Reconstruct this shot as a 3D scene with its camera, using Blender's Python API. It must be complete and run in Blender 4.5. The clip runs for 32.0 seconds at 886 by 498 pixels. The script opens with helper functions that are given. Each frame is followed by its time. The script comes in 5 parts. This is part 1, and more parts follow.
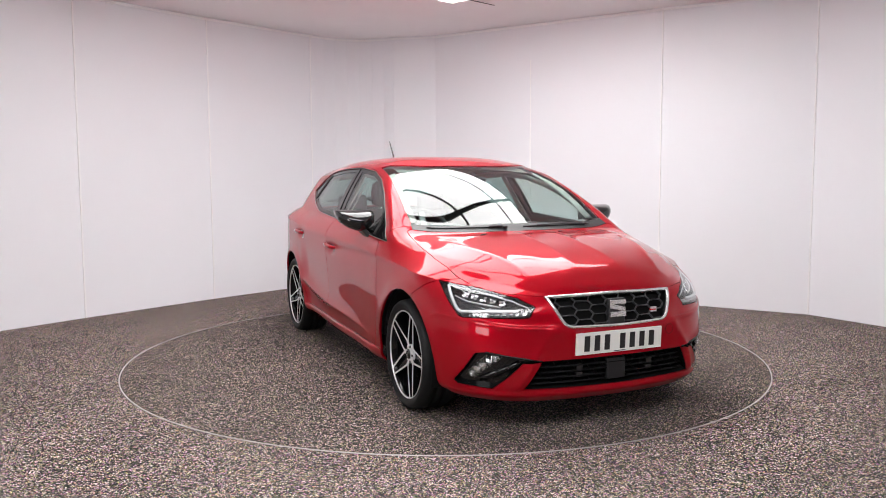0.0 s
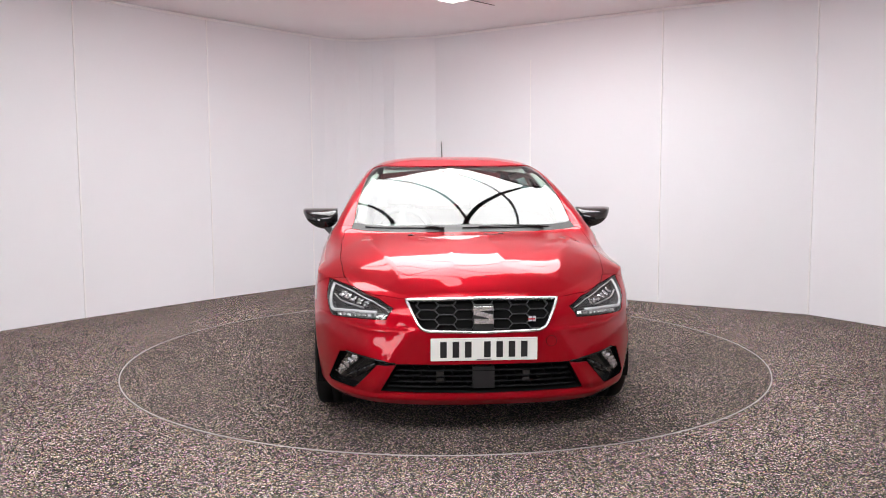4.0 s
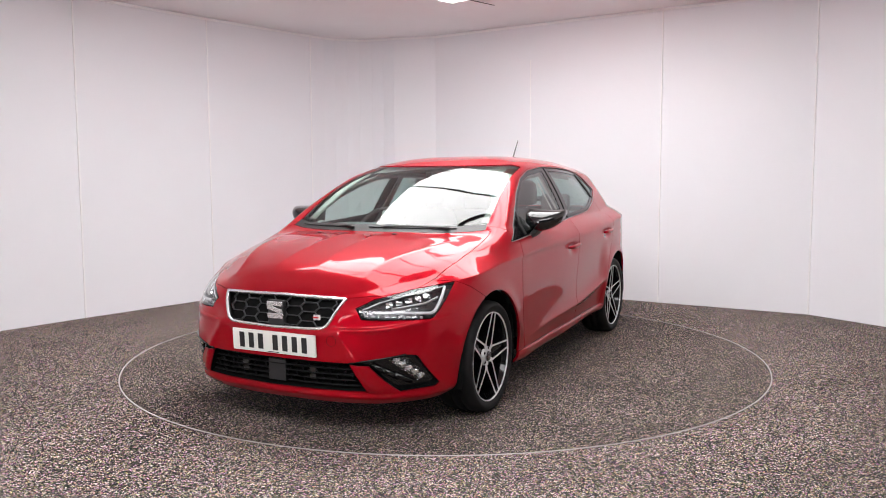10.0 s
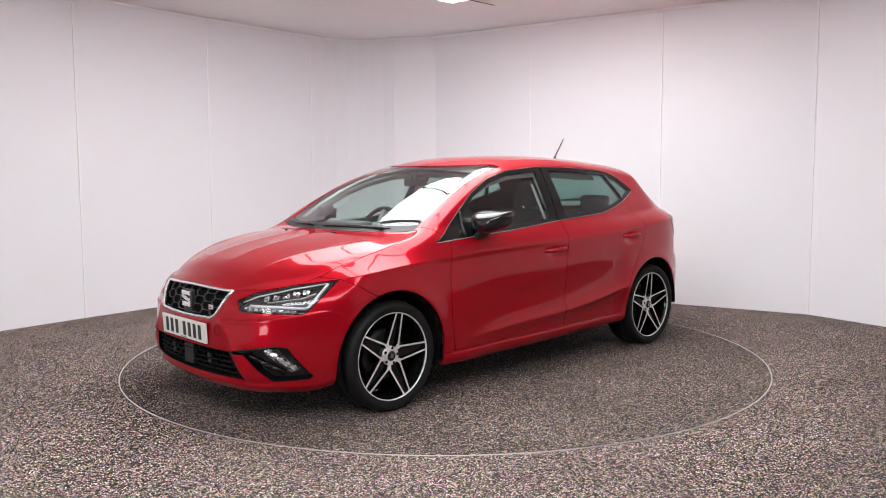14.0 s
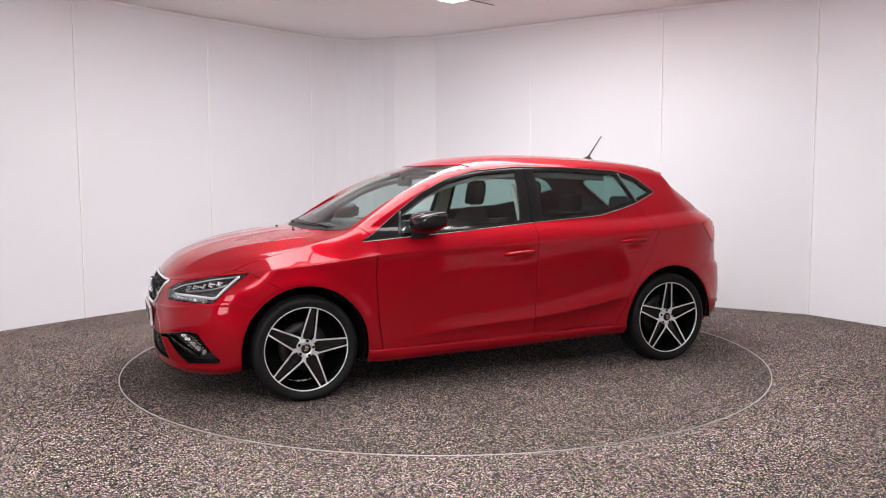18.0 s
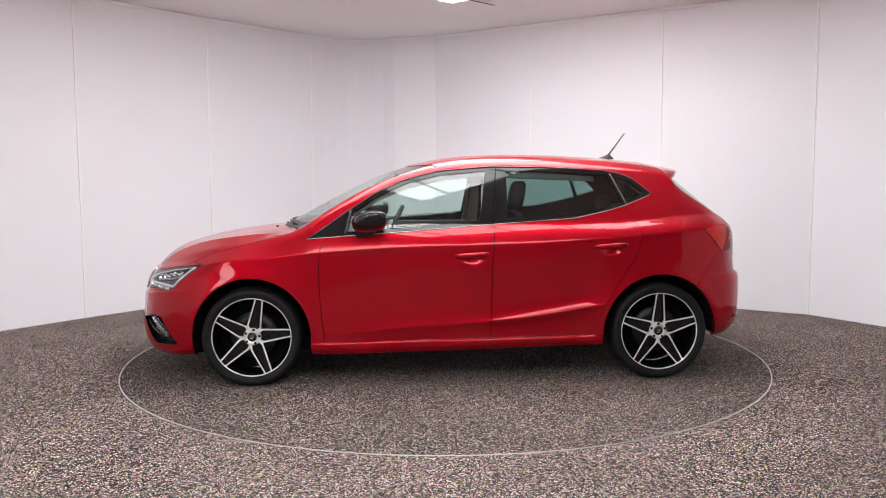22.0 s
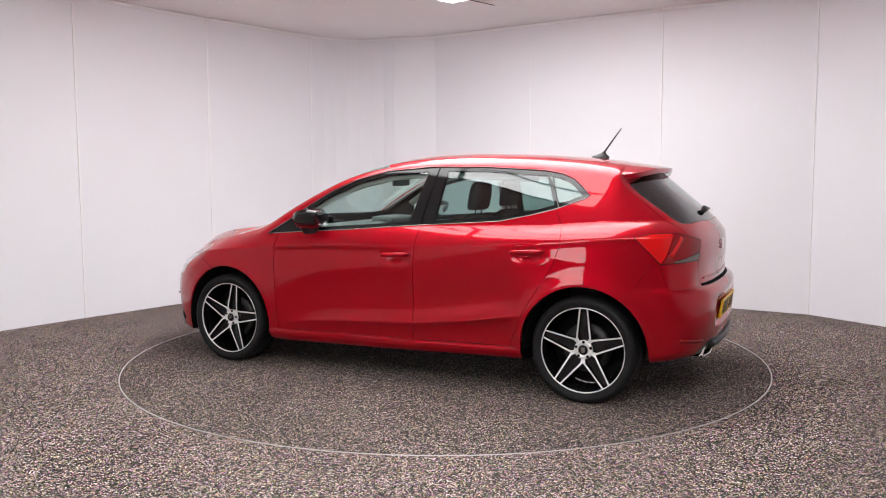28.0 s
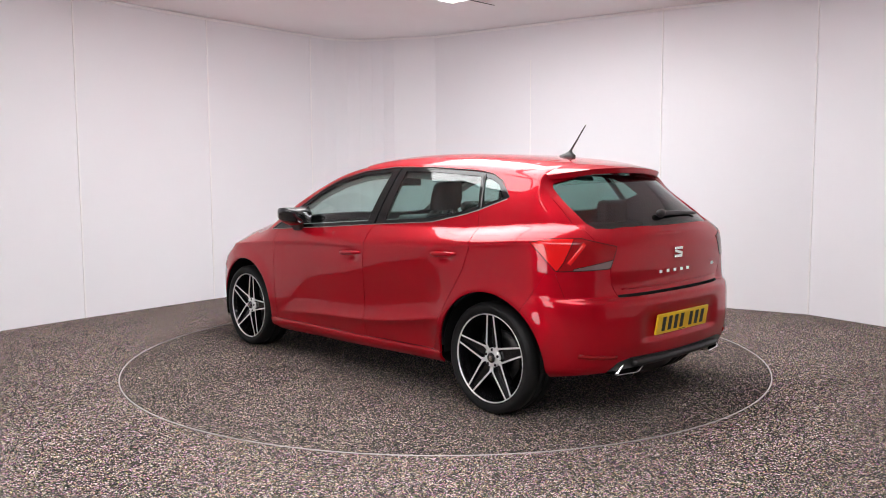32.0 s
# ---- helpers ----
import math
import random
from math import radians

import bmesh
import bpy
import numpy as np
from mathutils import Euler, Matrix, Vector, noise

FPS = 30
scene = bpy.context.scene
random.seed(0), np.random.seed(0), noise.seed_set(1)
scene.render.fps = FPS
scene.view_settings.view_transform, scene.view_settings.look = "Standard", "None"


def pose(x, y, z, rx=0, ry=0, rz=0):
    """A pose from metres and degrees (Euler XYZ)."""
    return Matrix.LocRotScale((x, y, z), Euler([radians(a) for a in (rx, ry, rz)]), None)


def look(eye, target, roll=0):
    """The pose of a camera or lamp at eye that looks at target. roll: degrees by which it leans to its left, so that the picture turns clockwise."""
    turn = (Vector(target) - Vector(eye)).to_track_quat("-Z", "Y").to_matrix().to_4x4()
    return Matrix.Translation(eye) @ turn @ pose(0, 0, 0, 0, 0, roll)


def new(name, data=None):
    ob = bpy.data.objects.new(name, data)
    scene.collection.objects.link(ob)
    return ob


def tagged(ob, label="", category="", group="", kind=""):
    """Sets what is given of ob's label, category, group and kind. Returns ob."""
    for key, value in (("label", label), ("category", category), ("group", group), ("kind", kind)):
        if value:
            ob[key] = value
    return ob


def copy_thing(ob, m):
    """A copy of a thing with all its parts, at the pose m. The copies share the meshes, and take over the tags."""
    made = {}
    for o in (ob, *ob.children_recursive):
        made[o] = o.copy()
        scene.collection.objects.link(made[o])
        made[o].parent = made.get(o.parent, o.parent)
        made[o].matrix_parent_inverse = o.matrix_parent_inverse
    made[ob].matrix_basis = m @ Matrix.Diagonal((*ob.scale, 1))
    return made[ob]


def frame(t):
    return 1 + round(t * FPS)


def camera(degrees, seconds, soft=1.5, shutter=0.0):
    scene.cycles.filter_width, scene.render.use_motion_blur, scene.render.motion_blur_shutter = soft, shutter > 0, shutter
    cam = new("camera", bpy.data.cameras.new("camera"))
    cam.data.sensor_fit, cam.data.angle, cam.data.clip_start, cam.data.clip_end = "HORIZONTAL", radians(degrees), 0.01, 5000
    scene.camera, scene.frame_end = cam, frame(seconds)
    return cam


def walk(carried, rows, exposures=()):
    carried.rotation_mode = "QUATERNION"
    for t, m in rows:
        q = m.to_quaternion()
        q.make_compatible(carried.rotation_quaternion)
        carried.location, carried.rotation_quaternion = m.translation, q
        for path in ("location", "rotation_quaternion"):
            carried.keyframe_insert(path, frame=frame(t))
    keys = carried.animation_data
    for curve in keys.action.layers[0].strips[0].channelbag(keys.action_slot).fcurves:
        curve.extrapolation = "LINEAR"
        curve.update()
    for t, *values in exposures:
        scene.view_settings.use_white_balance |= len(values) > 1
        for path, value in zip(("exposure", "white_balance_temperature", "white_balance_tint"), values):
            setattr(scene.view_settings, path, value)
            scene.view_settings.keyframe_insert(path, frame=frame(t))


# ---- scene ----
cam = camera(57.29, 32.0, soft=1.0)
EYE = (0.0, -5.923, 1.303)
AIM = look(EYE, (-0.0116, 0.0, 1.303 - 5.923 * math.tan(radians(5.204))), roll=-0.26)
walk(cam, [(0.0, AIM), (32.0, AIM)])

# ---- light ----
CEIL = 2.94
scene.view_settings.exposure = -0.01
world = bpy.data.worlds.new("world")
scene.world = world
world.use_nodes = True
world.node_tree.nodes["Background"].inputs[0].default_value = (0.9, 0.9, 1.0, 1)
world.node_tree.nodes["Background"].inputs[1].default_value = 0.02


# ---- materials ----
def mat(name, color, rough=0.5, metal=0.0, coat=0.0, noise_scale=0.0, noise_amount=0.0, bump=0.0, bump_scale=200.0, spec=0.5):
    m = bpy.data.materials.new(name)
    m.use_nodes = True
    nt = m.node_tree
    b = nt.nodes["Principled BSDF"]
    b.inputs["Base Color"].default_value = (*color, 1)
    b.inputs["Roughness"].default_value = rough
    b.inputs["Metallic"].default_value = metal
    b.inputs["Coat Weight"].default_value = coat
    b.inputs["Coat Roughness"].default_value = 0.02
    b.inputs["Specular IOR Level"].default_value = spec
    if noise_amount or bump:
        tc = nt.nodes.new("ShaderNodeTexCoord")
    if noise_amount:
        n = nt.nodes.new("ShaderNodeTexNoise")
        n.inputs["Scale"].default_value = noise_scale
        n.inputs["Detail"].default_value = 6
        nt.links.new(tc.outputs["Object"], n.inputs["Vector"])
        mx = nt.nodes.new("ShaderNodeMix")
        mx.data_type = "RGBA"
        nt.links.new(n.outputs["Fac"], mx.inputs[0])
        mx.inputs[6].default_value = (*[c * (1 - noise_amount) for c in color], 1)
        mx.inputs[7].default_value = (*[min(1, c * (1 + noise_amount)) for c in color], 1)
        nt.links.new(mx.outputs[2], b.inputs["Base Color"])
    if bump:
        n2 = nt.nodes.new("ShaderNodeTexNoise")
        n2.inputs["Scale"].default_value = bump_scale
        n2.inputs["Detail"].default_value = 4
        nt.links.new(tc.outputs["Object"], n2.inputs["Vector"])
        bp = nt.nodes.new("ShaderNodeBump")
        bp.inputs["Strength"].default_value = bump
        bp.inputs["Distance"].default_value = 0.01
        nt.links.new(n2.outputs["Fac"], bp.inputs["Height"])
        nt.links.new(bp.outputs["Normal"], b.inputs["Normal"])
    return m


def glow(name, color, strength):
    m = bpy.data.materials.new(name)
    m.use_nodes = True
    nt = m.node_tree
    nt.nodes.clear()
    o = nt.nodes.new("ShaderNodeOutputMaterial")
    e = nt.nodes.new("ShaderNodeEmission")
    e.inputs[0].default_value = (*color, 1)
    e.inputs[1].default_value = strength
    nt.links.new(e.outputs[0], o.inputs[0])
    return m


def pane(name, tint, gloss=1.0, rough=0.0):
    """A thin sheet of glass: clear with a tint, mirror-like at its surface by Fresnel."""
    m = bpy.data.materials.new(name)
    m.use_nodes = True
    nt = m.node_tree
    nt.nodes.clear()
    o = nt.nodes.new("ShaderNodeOutputMaterial")
    t = nt.nodes.new("ShaderNodeBsdfTransparent")
    t.inputs[0].default_value = (*tint, 1)
    g = nt.nodes.new("ShaderNodeBsdfGlossy")
    g.inputs[0].default_value = (gloss, gloss, gloss, 1)
    g.inputs["Roughness"].default_value = rough
    w = nt.nodes.new("ShaderNodeLayerWeight")
    w.inputs[0].default_value = 0.5
    pw = nt.nodes.new("ShaderNodeMath")
    pw.operation = "POWER"
    pw.inputs[1].default_value = 4.0
    nt.links.new(w.outputs["Facing"], pw.inputs[0])
    f = nt.nodes.new("ShaderNodeMath")
    f.operation = "MULTIPLY_ADD"
    f.inputs[1].default_value, f.inputs[2].default_value = 0.75, 0.065
    nt.links.new(pw.outputs[0], f.inputs[0])
    mx = nt.nodes.new("ShaderNodeMixShader")
    nt.links.new(f.outputs[0], mx.inputs[0])
    nt.links.new(t.outputs[0], mx.inputs[1])
    nt.links.new(g.outputs[0], mx.inputs[2])
    nt.links.new(mx.outputs[0], o.inputs[0])
    return m


def car_paint():
    """Deep metallic red under clear lacquer, with fine flakes."""
    m = mat("red_paint", (0.5, 0.003, 0.014), rough=0.36, metal=0.5, coat=1.0, spec=0.0)
    nt = m.node_tree
    b = nt.nodes["Principled BSDF"]
    tc = nt.nodes.new("ShaderNodeTexCoord")
    v = nt.nodes.new("ShaderNodeTexVoronoi")
    v.inputs["Scale"].default_value = 900
    nt.links.new(tc.outputs["Object"], v.inputs["Vector"])
    mx = nt.nodes.new("ShaderNodeMix")
    mx.data_type = "RGBA"
    mx.inputs[6].default_value = (0.34, 0.0016, 0.0088, 1)
    mx.inputs[7].default_value = (0.43, 0.0024, 0.0128, 1)
    nt.links.new(v.outputs["Distance"], mx.inputs[0])
    nt.links.new(mx.outputs[2], b.inputs["Base Color"])
    b.inputs["Coat IOR"].default_value = 1.37
    return m


def carpet(name, dark, light, tint, tint_amount, scale):
    """Speckled grey-brown loop carpet: flecks of several tones and a slow wear pattern."""
    m = mat(name, (0.1, 0.09, 0.085), rough=0.95, spec=0.15)
    nt = m.node_tree
    b = nt.nodes["Principled BSDF"]
    tc = nt.nodes.new("ShaderNodeTexCoord")
    v = nt.nodes.new("ShaderNodeTexVoronoi")
    v.inputs["Scale"].default_value = scale
    nt.links.new(tc.outputs["Object"], v.inputs["Vector"])
    sep = nt.nodes.new("ShaderNodeSeparateColor")
    nt.links.new(v.outputs["Color"], sep.inputs[0])
    ramp = nt.nodes.new("ShaderNodeValToRGB")
    e = ramp.color_ramp.elements
    e[0].position, e[0].color = 0.0, (*[dark * t for t in tint], 1)
    e[1].position, e[1].color = 1.0, (*[light * t for t in tint], 1)
    for pos, f in ((0.45, 0.03), (0.70, 0.12), (0.85, 0.35), (0.95, 0.70)):
        k = e.new(pos)
        k.color = (*[(dark + (light - dark) * f) * t for t in tint], 1)
    nt.links.new(sep.outputs[0], ramp.inputs[0])
    hue = nt.nodes.new("ShaderNodeMix")
    hue.data_type, hue.blend_type = "RGBA", "OVERLAY"
    hue.inputs[0].default_value = tint_amount
    nt.links.new(ramp.outputs[0], hue.inputs[6])
    nt.links.new(v.outputs["Color"], hue.inputs[7])
    big = nt.nodes.new("ShaderNodeTexNoise")
    big.inputs["Scale"].default_value = 1.3
    nt.links.new(tc.outputs["Object"], big.inputs["Vector"])
    wear = nt.nodes.new("ShaderNodeMapRange")
    wear.inputs[1].default_value, wear.inputs[2].default_value, wear.inputs[3].default_value, wear.inputs[4].default_value = 0.3, 0.7, 0.85, 1.1
    nt.links.new(big.outputs["Fac"], wear.inputs[0])
    mul = nt.nodes.new("ShaderNodeVectorMath")
    mul.operation = "SCALE"
    nt.links.new(hue.outputs[2], mul.inputs[0])
    nt.links.new(wear.outputs[0], mul.inputs["Scale"])
    nt.links.new(mul.outputs[0], b.inputs["Base Color"])
    bp = nt.nodes.new("ShaderNodeBump")
    bp.inputs["Strength"].default_value = 0.5
    bp.inputs["Distance"].default_value = 0.006
    nt.links.new(v.outputs["Distance"], bp.inputs["Height"])
    nt.links.new(bp.outputs["Normal"], b.inputs["Normal"])
    return m


RED = car_paint()
CARPET = carpet("speckled_carpet", 0.016, 0.92, (1.0, 0.972, 0.875), 0.55, 210)
DISC_CARPET = carpet("turntable_carpet", 0.019, 0.68, (1.0, 0.945, 0.84), 0.34, 190)
WALL = mat("painted_wall_board", (0.87, 0.868, 0.905), rough=0.5, noise_scale=1.5, noise_amount=0.02, bump=0.02, bump_scale=40)
SEAM = mat("white_cover_strip", (0.94, 0.93, 0.94), rough=0.3)
WALL_DIM = mat("plain_wall_board", (0.88, 0.87, 0.88), rough=0.7, noise_scale=1.5, noise_amount=0.05)
# unseen boards behind the camera, dark so the car reflects an unlit side
WALL_DARK = mat("unseen_dark_board", (0.09, 0.089, 0.09), rough=0.7, noise_scale=1.5, noise_amount=0.08)
CEILING = mat("painted_ceiling", (0.93, 0.90, 0.91), rough=0.8, noise_scale=2, noise_amount=0.03)
GLASS = pane("clear_glass", (0.75, 0.88, 0.845))
PRIVACY = pane("tinted_glass", (0.36, 0.52, 0.49))
GLOSS_BLACK = mat("gloss_black", (0.006, 0.006, 0.0065), rough=0.08, spec=0.4)
MIRROR_BLACK = mat("lacquered_black", (0.008, 0.008, 0.009), rough=0.06, coat=0.4, spec=0.5)
TRIM = mat("black_plastic", (0.015, 0.015, 0.016), rough=0.45, bump=0.1, bump_scale=400)
DARK = mat("dark_void", (0.006, 0.006, 0.006), rough=0.9, spec=0.1)
RUBBER = mat("tyre_rubber", (0.007, 0.007, 0.0073), rough=0.6, spec=0.25, noise_scale=30, noise_amount=0.25)
SILVER = mat("machined_alloy", (0.80, 0.80, 0.80), rough=0.35, metal=0.6)
CHROME = mat("chrome", (0.85, 0.85, 0.86), rough=0.06, metal=1.0)
STEEL = mat("brake_steel", (0.05, 0.048, 0.047), rough=0.5, metal=0.8, noise_scale=60, noise_amount=0.3)
SATIN = mat("satin_metal", (0.5, 0.5, 0.5), rough=0.3, metal=0.8)
WHITE = mat("white_plate", (0.80, 0.80, 0.76), rough=0.35)
YELLOW = mat("yellow_plate", (0.85, 0.52, 0.02), rough=0.35)
BLACK_BAR = mat("flat_black_plastic", (0.006, 0.006, 0.0065), rough=0.6, spec=0.1)
INK = mat("black_ink", (0.012, 0.012, 0.013), rough=0.5)
FABRIC = mat("charcoal_seat_fabric", (0.022, 0.021, 0.023), rough=0.95, noise_scale=120, noise_amount=0.4, bump=0.3, bump_scale=500)
DASH = mat("grey_dashboard_plastic", (0.085, 0.085, 0.088), rough=0.6, bump=0.1, bump_scale=300)
LINING = mat("grey_headlining", (0.42, 0.40, 0.38), rough=0.9)
LENS = pane("clear_lamp_lens", (0.9, 0.92, 0.93), gloss=1.0)
RED_LENS = mat("red_lamp_lens", (0.66, 0.007, 0.008), rough=0.12, coat=0.3, spec=0.3)
DARK_RED = mat("dark_red_lamp_lens", (0.24, 0.004, 0.007), rough=0.15, coat=0.0, spec=0.3)
SMOKE = mat("smoked_lamp_lens", (0.16, 0.10, 0.10), rough=0.15, coat=0.1)
LED = mat("lamp_reflector_white", (0.80, 0.81, 0.83), rough=0.2, metal=0.2)
HOUSING = mat("lamp_housing_black", (0.04, 0.04, 0.042), rough=0.25)
BRIGHT = mat("bright_trim", (0.86, 0.86, 0.87), rough=0.22, metal=0.85)
EDGE = mat("brushed_edge_trim", (0.38, 0.365, 0.355), rough=0.35, metal=0.7)


# ---- helpers of the build ----
def mesh_from(name, bm, material, smooth=True):
    me = bpy.data.meshes.new(name)
    bm.normal_update()
    bm.to_mesh(me)
    bm.free()
    if smooth:
        me.shade_smooth()
    me.materials.append(material)
    return me


def part(name, bm, material, parent=None, label="", smooth=True):
    ob = new(name, mesh_from(name, bm, material, smooth))
    if parent is not None:
        ob.parent = parent
    if label:
        tagged(ob, label)
    return ob


def sharp(bm, angle=35):
    bm.normal_update()
    for e in bm.edges:
        if len(e.link_faces) == 2 and e.calc_face_angle(0) > radians(angle):
            e.smooth = False
    return bm


def box(bm, x0, y0, z0, x1, y1, z1, bevel=0.0, m=None):
    r = bmesh.ops.create_cube(bm, size=1)
    vs = r["verts"]
    mm = Matrix.Translation(((x0 + x1) / 2, (y0 + y1) / 2, (z0 + z1) / 2)) @ Matrix.Diagonal((abs(x1 - x0), abs(y1 - y0), abs(z1 - z0), 1))
    bmesh.ops.transform(bm, matrix=(m @ mm) if m else mm, verts=vs)
    if bevel:
        es = list({e for v in vs for e in v.link_edges})
        bmesh.ops.bevel(bm, geom=es, offset=bevel, segments=3, profile=0.6, affect="EDGES")
    return bm


def prism(bm, pts, depth, up=(0, 0, 1), bevel=0.0):
    """A flat outline of 3D points pushed along a vector into a solid."""
    d = Vector(depth)
    a = [bm.verts.new(p) for p in pts]
    b = [bm.verts.new(Vector(p) + d) for p in pts]
    fs = [bm.faces.new(a), bm.faces.new(b[::-1])]
    n = len(pts)
    for i in range(n):
        fs.append(bm.faces.new((a[i], b[i], b[(i + 1) % n], a[(i + 1) % n])))
    bmesh.ops.recalc_face_normals(bm, faces=fs)
    if bevel:
        es = list({e for f in fs for e in f.edges})
        bmesh.ops.bevel(bm, geom=es, offset=bevel, segments=2, profile=0.6, affect="EDGES")
    return bm


def lathe(bm, prof, seg=48, axis="Y", closed=False, m=None):
    """Turn a profile of (radius, along) round an axis."""
    rings = []
    for i in range(seg):
        a = 2 * math.pi * i / seg
        ring = []
        for r, h in prof:
            p = Vector((r * math.cos(a), h, r * math.sin(a))) if axis == "Y" else (Vector((r * math.cos(a), r * math.sin(a), h)) if axis == "Z" else Vector((h, r * math.cos(a), r * math.sin(a))))
            ring.append(bm.verts.new(m @ p if m else p))
        rings.append(ring)
    n = len(prof)
    fs = []
    for i in range(seg):
        for j in range(n if closed else n - 1):
            fs.append(bm.faces.new((rings[i][j], rings[(i + 1) % seg][j], rings[(i + 1) % seg][(j + 1) % n], rings[i][(j + 1) % n])))
    bmesh.ops.recalc_face_normals(bm, faces=fs)
    return bm


def tube(bm, pts, r, seg=8, closed=False):
    """A round bar along a line of points."""
    pts = [Vector(p) for p in pts]
    n = len(pts)
    rings = []
    for i, p in enumerate(pts):
        a = pts[(i - 1) % n] if (closed or i > 0) else p
        b = pts[(i + 1) % n] if (closed or i < n - 1) else p
        t = (b - a).normalized()
        s = t.cross(Vector((0, 0, 1)))
        if s.length < 1e-4:
            s = t.cross(Vector((0, 1, 0)))
        s.normalize()
        w = s.cross(t)
        rr = r(i / max(1, n - 1)) if callable(r) else r
        rings.append([bm.verts.new(p + rr * (math.cos(k * 2 * math.pi / seg) * s + math.sin(k * 2 * math.pi / seg) * w)) for k in range(seg)])
    fs = []
    for i in range(n if closed else n - 1):
        A, B = rings[i], rings[(i + 1) % n]
        for k in range(seg):
            fs.append(bm.faces.new((A[k], A[(k + 1) % seg], B[(k + 1) % seg], B[k])))
    if not closed:
        fs.append(bm.faces.new(rings[0][::-1]))
        fs.append(bm.faces.new(rings[-1]))
    bmesh.ops.recalc_face_normals(bm, faces=fs)
    return bm


def pchip(knots):
    """A smooth line through (x, y) knots that does not overshoot."""
    xs, ys = np.array([k[0] for k in knots], float), np.array([k[1] for k in knots], float)
    h, d = np.diff(xs), np.diff(ys) / np.diff(xs)
    m = np.zeros(len(xs))
    m[0], m[-1] = d[0], d[-1]
    for i in range(1, len(xs) - 1):
        if d[i - 1] * d[i] > 0:
            w1, w2 = 2 * h[i] + h[i - 1], h[i] + 2 * h[i - 1]
            m[i] = (w1 + w2) / (w1 / d[i - 1] + w2 / d[i])

    def f(x):
        x = min(max(x, xs[0]), xs[-1])
        i = min(int(np.searchsorted(xs, x, side="right")) - 1, len(xs) - 2)
        t = (x - xs[i]) / h[i]
        return float((2 * t**3 - 3 * t**2 + 1) * ys[i] + (t**3 - 2 * t**2 + t) * h[i] * m[i] + (-2 * t**3 + 3 * t**2) * ys[i + 1] + (t**3 - t**2) * h[i] * m[i + 1])

    return f


def smooth(a, b, x):
    t = min(max((x - a) / (b - a), 0.0), 1.0)
    return t * t * (3 - 2 * t)


# ---- the studio ----
def room():
    # inner line of the wall at the floor, going round from behind the camera
    plan = [(-3.2, -6.9), (-4.4, -5.4), (-4.9, -3.6), (-4.85, -1.6), (-4.45, -0.2), (-3.86, 0.75), (-3.33, 1.50), (-2.46, 2.65), (-1.56, 3.71)]
    for i in range(1, 8):
        plan.append((-0.98 + 0.62 * math.cos(radians(150 - i * 14)), 3.42 + 0.62 * math.sin(radians(150 - i * 14))))
    plan += [(-0.10, 3.82), (0.95, 3.10), (2.17, 2.27), (3.37, 1.52), (3.78, 0.84), (4.35, -0.35), (4.7, -1.6), (4.8, -3.6), (4.3, -5.4), (3.1, -6.9)]
    n = len(plan)
    walls = tagged(new("wall", None), "white painted wall boards standing round the turntable, unseen dark ones behind the camera", kind="structure")
    # wall boards, one to each straight length; those behind the camera are added unseen and dark
    for i in range(n):
        a, b = Vector((*plan[i], 0)), Vector((*plan[(i + 1) % n], 0))
        d = (b - a).normalized()
        out = Vector((-d.y, d.x, 0))
        w = bmesh.new()
        prism(w, [a, b, b + out * 0.06, a + out * 0.06], (0, 0, CEIL))
        part("panel", w, WALL if max(a.y, b.y) > -0.3 else (WALL_DIM if min(a.y, b.y) > -5.5 and max(a.y, b.y) > -3.7 else WALL_DARK), walls, smooth=False)
    # cover strips stand where two wide boards meet
    for i, z1 in ((6, CEIL), (7, CEIL), (8, CEIL), (17, 2.55), (18, CEIL), (19, CEIL)):
        p = plan[i]
        w = bmesh.new()
        c = Vector((p[0], p[1], 0))
        inn = (Vector((0, -0.5, 0)) - c).normalized()
        t = Vector((-inn.y, inn.x, 0))
        prism(w, [c + t * 0.006 + inn * 0.011, c - t * 0.006 + inn * 0.011, c - t * 0.009 - inn * 0.01, c + t * 0.009 - inn * 0.01], (0, 0, z1))
        part("seam_strip", w, SEAM, walls, smooth=False)
    # a thin cornice between wall and ceiling
    w = bmesh.new()
    for i in range(6, 20):
        a, b = Vector((*plan[i], CEIL - 0.03)), Vector((*plan[(i + 1) % n], CEIL - 0.03))
        inn = Vector(((b - a).y, -(b - a).x, 0)).normalized()
        prism(w, [a, b, b + inn * 0.014, a + inn * 0.014], (0, 0, 0.022))
    part("cornice", w, SEAM, walls, smooth=False)
    # floor outside the turntable
    R = 2.2496
    fb = bmesh.new()
    inner = [fb.verts.new((R * math.cos(2 * math.pi * k / 128), R * math.sin(2 * math.pi * k / 128), 0)) for k in range(128)]
    outer = [fb.verts.new((9.5 * math.cos(2 * math.pi * k / 128), -1 + 9.5 * math.sin(2 * math.pi * k / 128), 0)) for k in range(128)]
    for k in range(128):
        fb.faces.new((inner[k], outer[k], outer[(k + 1) % 128], inner[(k + 1) % 128]))
    low = [fb.verts.new((v.co.x, v.co.y, -0.08)) for v in inner]
    for k in range(128):
        fb.faces.new((inner[k], inner[(k + 1) % 128], low[(k + 1) % 128], low[k]))
    tagged(part("floor", fb, CARPET, smooth=False), "speckled grey-brown carpet floor round the turntable", kind="structure")
    cb = bmesh.new()
    prism(cb, [(6.5 * math.cos(2 * math.pi * k / 24), -1.2 + 6.5 * math.sin(2 * math.pi * k / 24), CEIL) for k in range(24)], (0, 0, 0.1))
    tagged(part("ceiling", cb, CEILING, smooth=False), "plain off-white painted ceiling", kind="structure")
